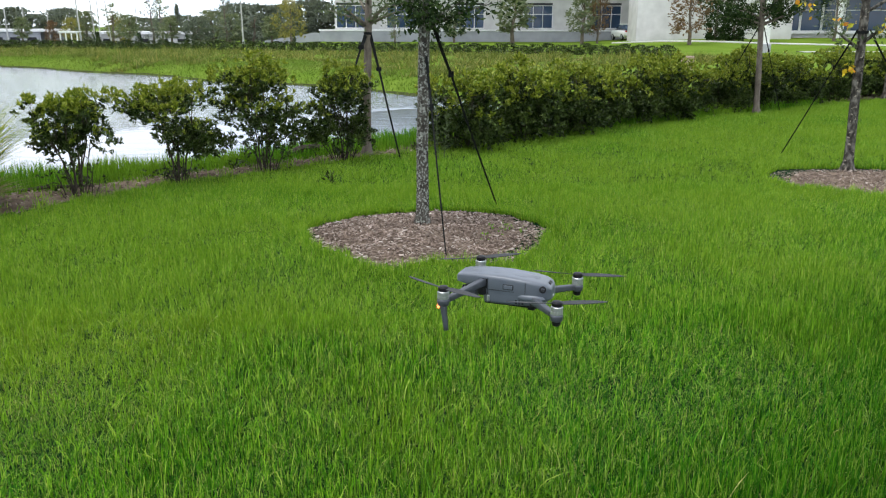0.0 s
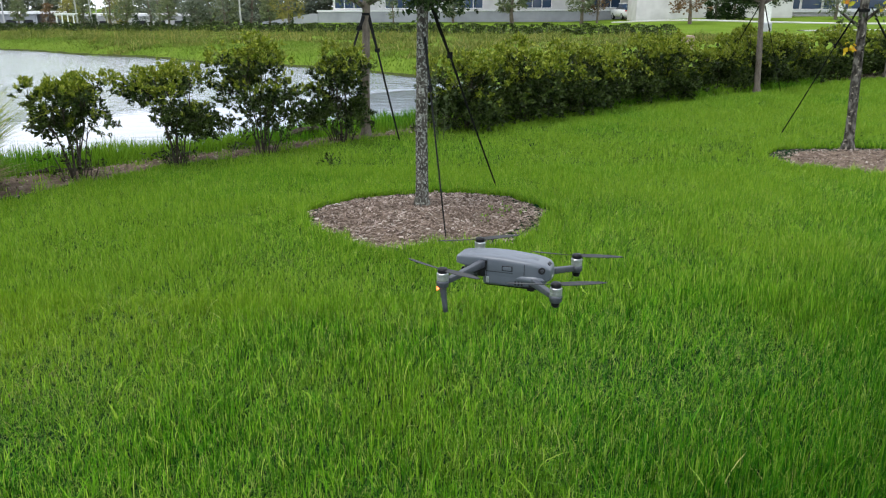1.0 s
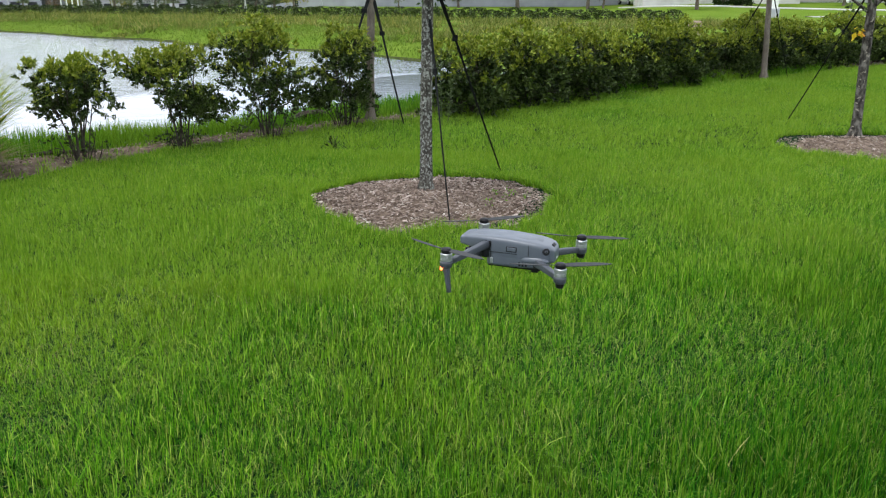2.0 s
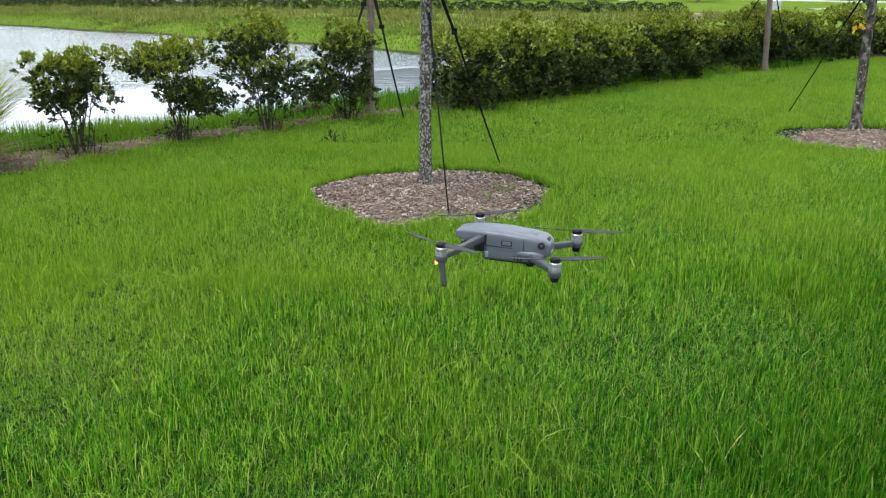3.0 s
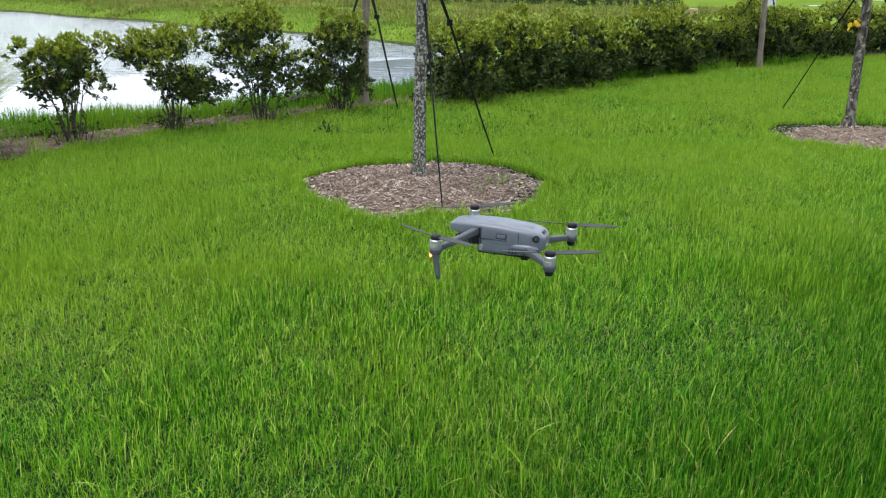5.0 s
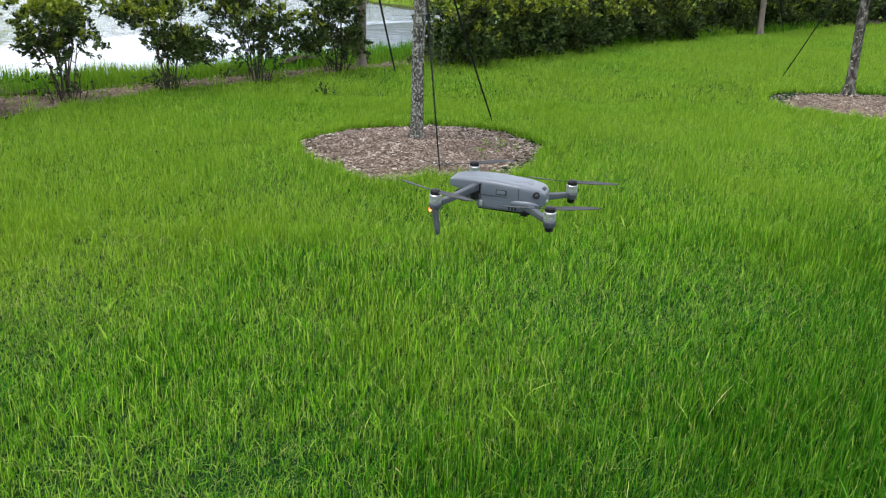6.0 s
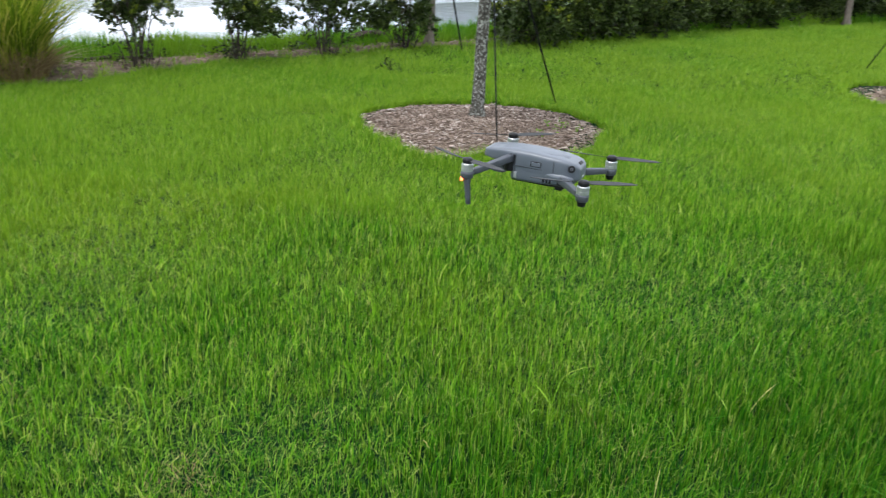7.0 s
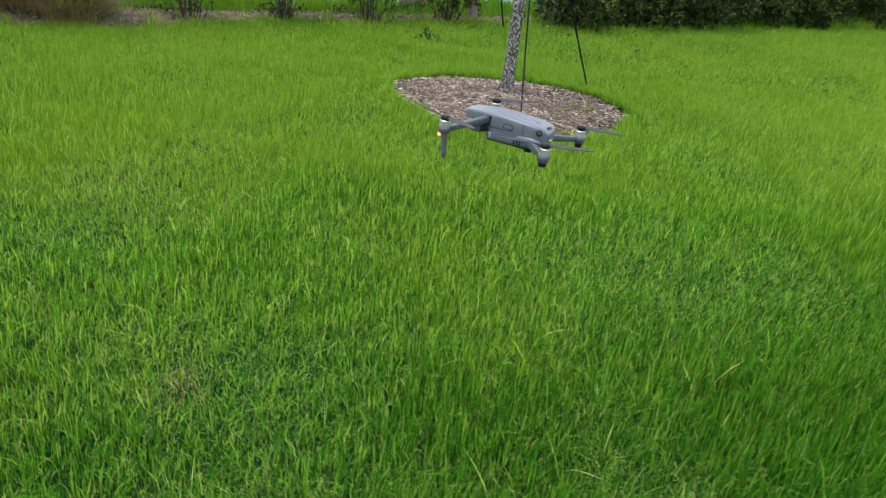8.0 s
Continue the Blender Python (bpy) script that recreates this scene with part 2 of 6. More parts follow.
# pond: pale base colour adds missing sky reflection; wind ripples, calm in the lee of the planted bank
m, n, l, b = mat("pond_water", 0.04)
M["water"] = m
l.new(ramp(n, l, noise_node(n, l, 0.15, 3), [(0.3, (0.085, 0.105, 0.135)), (0.7, (0.115, 0.135, 0.165))]), b.inputs["Base Color"])
b.inputs["IOR"].default_value = 1.33
wave = noise_node(n, l, 1.6, 5, (0.8, 2.2, 1))
at = n.new("ShaderNodeTexCoord")
off = n.new("ShaderNodeVectorMath")  # distance out from the planted bank
off.operation = "DOT_PRODUCT"
off.inputs[1].default_value = (-0.656, 0.755, 0)
l.new(at.outputs["Object"], off.inputs[0])
wobble = n.new("ShaderNodeMath")
wobble.operation = "MULTIPLY_ADD"
wobble.inputs[1].default_value = 1.1
l.new(noise_node(n, l, 0.5, 3), wobble.inputs[0])
l.new(off.outputs["Value"], wobble.inputs[2])
mr = n.new("ShaderNodeMapRange")
mr.inputs[1].default_value, mr.inputs[2].default_value, mr.inputs[3].default_value, mr.inputs[4].default_value = 16.75, 17.5, 0.10, 1.0
l.new(wobble.outputs[0], mr.inputs[0])
calm = mr.outputs[0]
mul = n.new("ShaderNodeMath")
mul.operation = "MULTIPLY"
l.new(wave, mul.inputs[0])
l.new(calm, mul.inputs[1])
bump(n, l, b, mul.outputs[0], 1.0, 0.07)

# ground: near-black near, the shade between blades put into its colour; mown green further off
m, n, l, b = mat("ground_cover", 0.95)
M["ground"] = m
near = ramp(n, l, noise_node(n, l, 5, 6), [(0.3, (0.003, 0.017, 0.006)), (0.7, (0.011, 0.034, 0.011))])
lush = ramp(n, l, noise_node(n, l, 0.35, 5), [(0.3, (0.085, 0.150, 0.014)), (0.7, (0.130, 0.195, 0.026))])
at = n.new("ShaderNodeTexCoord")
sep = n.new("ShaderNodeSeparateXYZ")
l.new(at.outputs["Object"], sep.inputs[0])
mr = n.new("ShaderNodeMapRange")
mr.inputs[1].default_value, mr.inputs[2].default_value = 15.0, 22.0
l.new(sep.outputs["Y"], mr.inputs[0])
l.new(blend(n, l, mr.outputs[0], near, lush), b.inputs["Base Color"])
bump(n, l, b, noise_node(n, l, 40, 5), 0.6, 0.03)

# ---- mesh helpers ----
def mesh_of(name, verts, faces, material, smooth=False):
    me = bpy.data.meshes.new(name)
    me.from_pydata(verts, [], faces)
    me.materials.append(material)
    if smooth:
        me.polygons.foreach_set("use_smooth", [True] * len(me.polygons))
    return me


def tri_mesh(name, verts, tris, material):
    """A mesh from arrays of corners and triangles."""
    me = bpy.data.meshes.new(name)
    me.vertices.add(len(verts))
    me.vertices.foreach_set("co", np.ascontiguousarray(verts, dtype=np.float32).ravel())
    me.loops.add(3 * len(tris))
    me.loops.foreach_set("vertex_index", np.ascontiguousarray(tris, dtype=np.int32).ravel())
    me.polygons.add(len(tris))
    me.polygons.foreach_set("loop_start", np.arange(0, 3 * len(tris), 3, dtype=np.int32))
    me.polygons.foreach_set("loop_total", np.full(len(tris), 3, dtype=np.int32))
    me.materials.append(material)
    me.update(calc_edges=True)
    return me


def part(name, data, material, parent, label="", smooth=False):
    """One mesh object, from a bmesh or a mesh, under a thing or a part."""
    if isinstance(data, bmesh.types.BMesh):
        me = bpy.data.meshes.new(name)
        bmesh.ops.recalc_face_normals(data, faces=data.faces)
        data.to_mesh(me)
        data.free()
        me.materials.append(material)
        if smooth:
            me.polygons.foreach_set("use_smooth", [True] * len(me.polygons))
    else:
        me = data
    ob = new(name, me)
    ob.parent = parent
    if label:
        ob["label"] = label
    return ob


def thing(name, m, label, category, group="", kind=""):
    ob = new(name)
    ob.empty_display_size = 0.1
    ob.matrix_world = m
    return tagged(ob, label, category, group, kind)


def box(bm, x0, x1, y0, y1, z0, z1, bevel=0.0, m=None):
    made = bmesh.ops.create_cube(bm, size=1)["verts"]
    for v in made:
        v.co = Vector((x0 + (v.co.x + 0.5) * (x1 - x0), y0 + (v.co.y + 0.5) * (y1 - y0), z0 + (v.co.z + 0.5) * (z1 - z0)))
        if m:
            v.co = m @ v.co
    if bevel:
        edges = list({e for v in made for e in v.link_edges})
        bmesh.ops.bevel(bm, geom=edges, offset=bevel, segments=2, affect="EDGES", profile=0.6)
    return bm


def boxed(*a, **k):
    return box(bmesh.new(), *a, **k)


def tube(bm, points, radii, sides=8, rough=0.0):
    """A tapered, closed tube through points."""
    rings = []
    pts = [Vector(p) for p in points]
    for k, p in enumerate(pts):
        way = (pts[min(k + 1, len(pts) - 1)] - pts[max(k - 1, 0)]).normalized()
        side = way.cross(Vector((0.31, 0.95, 0.05))).normalized()
        up = way.cross(side).normalized()
        ring = []
        for s in range(sides):
            a = 2 * math.pi * s / sides
            r = radii[k] * (1 + rough * noise.noise(p * 9 + Vector((math.cos(a), math.sin(a), 0)) * 2))
            ring.append(bm.verts.new(p + (side * math.cos(a) + up * math.sin(a)) * r))
        rings.append(ring)
    for a, b2 in zip(rings, rings[1:]):
        for s in range(sides):
            bm.faces.new((a[s], a[(s + 1) % sides], b2[(s + 1) % sides], b2[s]))
    bm.faces.new(list(reversed(rings[0])))
    bm.faces.new(rings[-1])
    return bm


def lathe(bm, profile, sides=16, m=None):
    """Turned about z: profile of (radius, height)."""
    rings = []
    for r, z in profile:
        ring = [bm.verts.new(Vector((r * math.cos(2 * math.pi * s / sides), r * math.sin(2 * math.pi * s / sides), z))) for s in range(sides)]
        if m:
            for v in ring:
                v.co = m @ v.co
        rings.append(ring)
    for a, b2 in zip(rings, rings[1:]):
        for s in range(sides):
            bm.faces.new((a[s], a[(s + 1) % sides], b2[(s + 1) % sides], b2[s]))
    bm.faces.new(list(reversed(rings[0])))
    bm.faces.new(rings[-1])
    return bm


def unit(v):
    return v / np.maximum(np.linalg.norm(v, axis=1, keepdims=True), 1e-6)


def leaves(rng, at, way, length, width, fold=0.25):
    """Folded leaves: two triangles each, from their stalks at `at` along `way`."""
    count = len(at)
    way = unit(way)
    side = unit(np.cross(way, unit(rng.normal(size=(count, 3)))))
    up = np.cross(side, way)
    ln = (length * rng.uniform(0.65, 1.25, count))[:, None]
    wd = (width * rng.uniform(0.7, 1.2, count))[:, None]
    mid = at + way * ln * 0.5 - up * wd * fold
    v = np.stack([at, mid + side * wd * 0.5 + up * wd * fold, at + way * ln, mid - side * wd * 0.5 + up * wd * fold], 1).reshape(-1, 3)
    k = np.arange(count)[:, None] * 4
    t = np.stack([k + [0, 1, 2], k + [0, 2, 3]], 1).reshape(-1, 3)
    return v, t


def blades(rng, base, height, width, lean, segments=2, heading=None):
    """Grass blades that bend over: a strip and a tip each."""
    count = len(base)
    a = rng.uniform(0, 2 * math.pi, count) if heading is None else heading
    out = np.stack([np.cos(a), np.sin(a), np.zeros(count)], 1)
    b2 = a + math.pi / 2 + rng.normal(0, 0.7, count)
    side = np.stack([np.cos(b2), np.sin(b2), np.zeros(count)], 1) * (width * 0.5)[:, None]
    up = np.array([[0, 0, 1.0]])
    rows = []
    for s in range(segments):
        f = s / segments
        c = base + out * (lean * height * f * f)[:, None] + up * (height * (f - 0.35 * lean * f * f))[:, None]
        rows += [c - side * (1 - 0.45 * f), c + side * (1 - 0.45 * f)]
    rows.append(base + out * (lean * height)[:, None] + up * (height * (1 - 0.35 * lean))[:, None])
    per = len(rows)
    v = np.stack(rows, 1).reshape(-1, 3)
    k = np.arange(count)[:, None] * per
    tris = []
    for s in range(segments - 1):
        q = 2 * s
        tris += [k + [q, q + 1, q + 3], k + [q, q + 3, q + 2]]
    q = 2 * (segments - 1)
    tris.append(k + [q, q + 1, q + 2])
    return v, np.stack(tris, 1).reshape(-1, 3)


def field(x, y, scale, seed):
    """Smooth pseudo-random values between -1 and 1 over the plan."""
    r = np.random.default_rng(seed)
    total = np.zeros(np.shape(x))
    for k in range(7):
        a, f, p = r.uniform(0, 2 * math.pi), r.uniform(0.5, 2.2) / scale, r.uniform(0, 6.3)
        total = total + np.sin((x * math.cos(a) + y * math.sin(a)) * f * 2 * math.pi + p + 1.3 * np.sin(f * 3 * (x * math.sin(a) - y * math.cos(a)) + p))
    return total / 4.0

# ---- the plan: planting row between lawn and pond ----
ROW = (-1.31, 9.86)          # a shrub of the row
ALONG = (0.755, 0.656)       # the row's way
WATER_Z = -0.45


def row_uv(x, y):
    dx, dy = x - ROW[0], y - ROW[1]
    return dx * ALONG[0] + dy * ALONG[1], -dx * ALONG[1] + dy * ALONG[0]


def row_xy(u, v):
    return ROW[0] + u * ALONG[0] - v * ALONG[1], ROW[1] + u * ALONG[1] + v * ALONG[0]


def row_bend(u):
    """The row swings towards the lawn a little along the hedge."""
    return -0.075 * np.clip(np.asarray(u, float) - 1.5, 0, 60)


def strip_shift(u):
    """Under the hedge the mulch lies further back."""
    f = np.clip((np.asarray(u, float) - 0.9) / 1.2, 0, 1)
    return 0.48 * f * f * (3 - 2 * f)


def strip_edge(u):
    """The mulch strip's ragged edge towards the lawn; it widens at its open end."""
    u = np.asarray(u, float)
    return -0.22 + 0.06 * np.sin(u * 2.1) + 0.04 * np.sin(u * 5.3) + 0.02 * np.sin(u * 13) - 0.34 * np.clip((-2.2 - u) / 1.7, 0, 1) + 0.16 * np.clip(u + 1.6, 0, 1) * np.clip(1.5 - u, 0, 1)


def far_shore(x):
    """The pond's far edge: y for each x."""
    return np.interp(x, [-75, -40, -23, -15, -11.5, -9, -6, -2.7, -1.5, 2], [80, 54, 42.4, 36.4, 34.0, 31.2, 29.5, 27.3, 25.4, 21]) + 0.25 * np.sin(x * 0.9 + 1)


def height(x, y):
    x, y = np.asarray(x, float), np.asarray(y, float)
    u, v = row_uv(x, y)
    v = v - row_bend(u)
    near_in = (v - 1.75 - 0.15 * np.sin(u * 1.3)) / 1.0
    far_in = (far_shore(x) - y) * 0.72
    end_in = (1.6 - x) * 0.8
    left_in = (x + 75) * 0.5
    inside = np.minimum(np.minimum(near_in, far_in), np.minimum(end_in, left_in))
    z = np.where(inside > -2.6, np.interp(inside, [-2.6, -1.4, 0.0, 1.5, 4.0], [0.0, -0.06, WATER_Z, -0.9, -1.3]), 0.0)
    steep = np.interp(near_in, [-0.75, -0.5, 0.0, 1.5], [0.0, -0.05, WATER_Z, -0.9])
    z = np.where((near_in < far_in) & (inside > -2.6), np.where(inside >= near_in - 1e-6, steep, z), z)
    drop = 1.1 * np.clip((y - 78) / 7, 0, 1) * np.clip((-15 - x) / 5, 0, 1)
    rise = np.clip((y - 62) / 20, 0, 1) * np.clip((x - 14) / 10, 0, 1) * 0.55
    return z + rise - drop + 0.015 * field(x, y, 3.0, 5) * (y < 40)


def axis(stops):
    out = []
    for a, b2, step in stops:
        out += list(np.arange(a, b2, step))
    return np.array(out + [stops[-1][1]])


gx = axis([(-2500, -300, 275), (-300, -60, 20), (-60, -12, 0.8), (-12, 12, 0.3), (12, 60, 1.5), (60, 300, 20), (300, 2500, 275)])
gy = axis([(-2500, -300, 275), (-300, -20, 20), (-20, 0, 2), (0, 24, 0.3), (24, 60, 0.8), (60, 120, 3), (120, 300, 20), (300, 2500, 275)])
GX, GY = np.meshgrid(gx, gy)
GZ = height(GX, GY)
nx, ny = len(gx), len(gy)
idx = np.arange(nx * ny).reshape(ny, nx)
quad = np.stack([idx[:-1, :-1], idx[:-1, 1:], idx[1:, 1:], idx[1:, :-1]], -1).reshape(-1, 4)
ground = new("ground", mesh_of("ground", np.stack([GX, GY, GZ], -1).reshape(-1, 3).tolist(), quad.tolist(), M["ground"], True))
tagged(ground, "green grassy ground sloping down to a pond", "ground", kind="structure")
bm = bmesh.new()
bmesh.ops.create_grid(bm, x_segments=8, y_segments=8, size=0.5)
for v in bm.verts:
    v.co = Vector((-37 + v.co.x * 80, 26 + v.co.y * 140, WATER_Z))
water = tagged(part("water", bm, M["water"], None), "pale rippled pond water mirroring a white sky", "pond", kind="structure")


# bare earth at the foot of the far bank
xs = np.arange(-60, 1.4, 0.35)
lip = [(float(x), float(far_shore(x)) + d + 0.05 * math.sin(x * 2.3), z + 0.012 * math.sin(x * 3.7)) for x in xs for d, z in ((-0.25, WATER_Z - 0.12), (0.02, WATER_Z + 0.03), (0.14, WATER_Z + 0.07), (0.30, WATER_Z + 0.04))]
lip_faces = [(4 * k + j, 4 * k + j + 1, 4 * k + j + 5, 4 * k + j + 4) for k in range(len(xs) - 1) for j in range(3)]
tagged(new("shore_edge", mesh_of("shore_edge", lip, lip_faces, M["soil"], True)), "dark bare earth edge along the far shore", "ground", kind="structure")


# ---- mulch ----
def chips(rng, x, y, z, size):
    """Flat splinters of wood lying at all angles."""
    count = len(x)
    ln, wd, th = size * rng.uniform(0.5, 1.5, count), size * rng.uniform(0.18, 0.45, count), size * rng.uniform(0.05, 0.15, count)
    a, p, r = rng.uniform(0, 2 * math.pi, count), rng.normal(0, 0.28, count), rng.normal(0, 0.4, count)
    ex = np.stack([np.cos(a) * np.cos(p), np.sin(a) * np.cos(p), np.sin(p)], 1)
    ey = unit(np.stack([-np.sin(a), np.cos(a), np.sin(r)], 1))
    ez = np.cross(ex, ey)
    corner = []
    for sz in (-1, 1):
        for sx, sy in ((-1, -0.7), (1, -1), (0.8, 1), (-1, 0.8)):
            corner.append(np.stack([x, y, z], 1) + ex * (sx * ln / 2)[:, None] + ey * (sy * wd / 2)[:, None] + ez * (sz * th / 2)[:, None])
    v = np.stack(corner, 1).reshape(-1, 3)
    k = np.arange(count)[:, None] * 8
    t = np.stack([k + f for f in ([4, 5, 6], [4, 6, 7], [0, 1, 5], [0, 5, 4], [1, 2, 6], [1, 6, 5], [2, 3, 7], [2, 7, 6], [3, 0, 4], [3, 4, 7])], 1).reshape(-1, 3)
    return v, t


RINGS = [(-0.16, 6.17, 0.955, 0.84), (4.64, 8.52, 1.16, 0.72)]  # centre, half-widths


def ring_edge(a, k):
    """An uneven spade-cut outline, bitten into by the grass."""
    rough_cut = 0.018 * np.sin(9 * a + k) + 0.014 * np.sin(17 * a + 2 * k) + 0.01 * np.sin(31 * a)
    if k:
        return 1 + 0.035 * np.sin(3 * a + k) + 0.025 * np.sin(5 * a + 2 * k + 1) + rough_cut
    return np.interp(np.degrees(np.mod(a + math.pi, 2 * math.pi)), [0, 15, 35, 55, 68, 80, 90, 98, 106, 116, 124, 137, 155, 175, 205, 228, 243, 258, 275, 293, 308, 326, 345, 360],
                     [1.03, 0.99, 0.97, 1.0, 1.08, 1.12, 0.99, 0.96, 1.03, 1.16, 1.17, 1.08, 0.99, 1.01, 1.02, 1.04, 1.05, 1.0, 0.955, 0.94, 0.93, 0.97, 1.02, 1.03]) + rough_cut


def mulch_ring(k, cx, cy, rx, ry, count):
    rng = np.random.default_rng(40 + k)
    bed = thing("mulch_ring", pose(cx, cy, 0), "round bed of brown wood-chip mulch at a tree's foot", "mulch bed", "mulch beds")
    vs, fs = [(0, 0, 0.035)], []
    sides, rings = 48, 8
    for q in range(1, rings + 1):
        for s in range(sides):
            a, f = 2 * math.pi * s / sides, q / rings
            e = ring_edge(a, k) * f
            vs.append((rx * e * math.cos(a), ry * e * math.sin(a), 0.035 - 0.050 * f ** 3 + 0.012 * noise.noise(Vector((6 * e * math.cos(a), 6 * e * math.sin(a), k)))))
    for s in range(sides):
        fs.append((0, 1 + s, 1 + (s + 1) % sides))
    for q in range(rings - 1):
        for s in range(sides):
            a0, a1 = 1 + q * sides + s, 1 + q * sides + (s + 1) % sides
            fs.append((a0, a0 + sides, a1 + sides, a1))
    part("bed_surface", mesh_of("bed_surface", vs, fs, M["mulch"], True), None, bed)
    a, f = rng.uniform(0, 2 * math.pi, count), np.sqrt(rng.uniform(0, 1, count))
    e = ring_edge(a, k) * f
    v, t = chips(rng, rx * e * np.cos(a), ry * e * np.sin(a), 0.040 - 0.042 * f ** 3 + rng.uniform(-0.006, 0.014, count), 0.012 + 0.028 * rng.uniform(0, 1, count) ** 2.6)
    part("wood_chip_litter", tri_mesh("wood_chip_litter", v, t, M["chip"]), None, bed)["kind"] = "stuff"
    return bed


for k, (cx, cy, rx, ry) in enumerate(RINGS):
    mulch_ring(k, cx, cy, rx, ry, 15000 if k == 0 else 4500)

# strip of mulch under the row
strip = thing("mulch_strip", pose(0, 0, 0), "strip of brown mulch and dead twigs under the shrub row", "mulch bed", "mulch beds")
rng = np.random.default_rng(7)
us = np.arange(-9.0, 17.0, 0.25)
vs, fs = [], []
for k, u in enumerate(us):
    w0, w1 = float(strip_edge(u)) - 0.04, 0.52 + 0.06 * math.sin(u * 3.1)
    for j in range(7):
        v = float(row_bend(u) + strip_shift(u)) + w0 + (w1 - w0) * j / 6
        x, y = row_xy(u, v)
        vs.append((x, y, 0.022 * math.sin(math.pi * j / 6) + float(height(x, y)) + 0.012 * noise.noise(Vector((x * 4, y * 4, 0))) - (0.02 if j in (0, 6) else 0)))
for k in range(len(us) - 1):
    for j in range(6):
        fs.append((k * 7 + j, k * 7 + 7 + j, k * 7 + 8 + j, k * 7 + j + 1))
part("bed_surface", mesh_of("bed_surface", vs, fs, M["mulch"], True), None, strip)
u, f = rng.uniform(-6, 16, 7000), rng.uniform(0, 1, 7000)
v = strip_edge(u) + (0.5 - strip_edge(u)) * f
x, y = row_xy(u, v + row_bend(u) + strip_shift(u))
cv, ct = chips(rng, x, y, height(x, y) + 0.02 * np.sin(f * math.pi) + rng.uniform(0, 0.012, 7000), 0.022 + 0.03 * rng.uniform(0, 1, 7000) ** 2)
part("wood_chip_litter", tri_mesh("wood_chip_litter", cv, ct, M["chip"]), None, strip)["kind"] = "stuff"


# ---- shrubs and trees ----
def cluster(rng, tips, axis_at, per, spread, length, width, lift=0.35):
    """Leaves gathered round twig tips, pointing outwards and up."""
    tips = np.asarray(tips)
    c = np.repeat(tips, per, 0) + rng.normal(0, 1, (len(tips) * per, 3)) * spread
    way = unit(c - axis_at) * 0.7 + rng.normal(0, 0.6, c.shape) + [0, 0, lift]
    return leaves(rng, c, way, length, width)


def rosettes(rng, tips, ways, per, length, width):
    """Whorls of leaves at twig tips, opening along the twig's way."""
    at = np.repeat(tips, per, 0) - np.repeat(ways, per, 0) * rng.uniform(0.0, 0.045, (len(tips) * per, 1)) + rng.normal(0, 0.006, (len(tips) * per, 3))
    way = np.repeat(ways, per, 0) * 0.75 + rng.normal(0, 0.62, at.shape) + [0, 0, 0.12]
    return leaves(rng, at, way, length, width)


def shrub_lobes(rng, tall, wide, count, bare, full):
    """Leafy heads on the ends of a fan of stems: (centre, radii)."""
    out = []
    for k in range(count):
        a = 2.4 * k + rng.uniform(-0.5, 0.5)
        f = math.sqrt((k + 0.5) / count)
        r = wide / 2 * f * rng.uniform(0.66, 0.90)
        z = tall * (bare + (1 - bare) * rng.uniform(0.16, 0.88) * (1.10 - 0.24 * f * f))
        if full and k % 3 == 1:
            z = tall * (rng.uniform(0.09, 0.24) if k % 2 else rng.uniform(0.24, 0.46))
            r = wide / 2 * rng.uniform(0.40, 0.78)
        size = wide * rng.uniform(0.13, 0.20) * (1.12 if full else 1.0)
        out.append((np.array([r * math.cos(a), r * math.sin(a), z]), np.array([size, size, size * rng.uniform(0.75, 1.0)])))
    return out


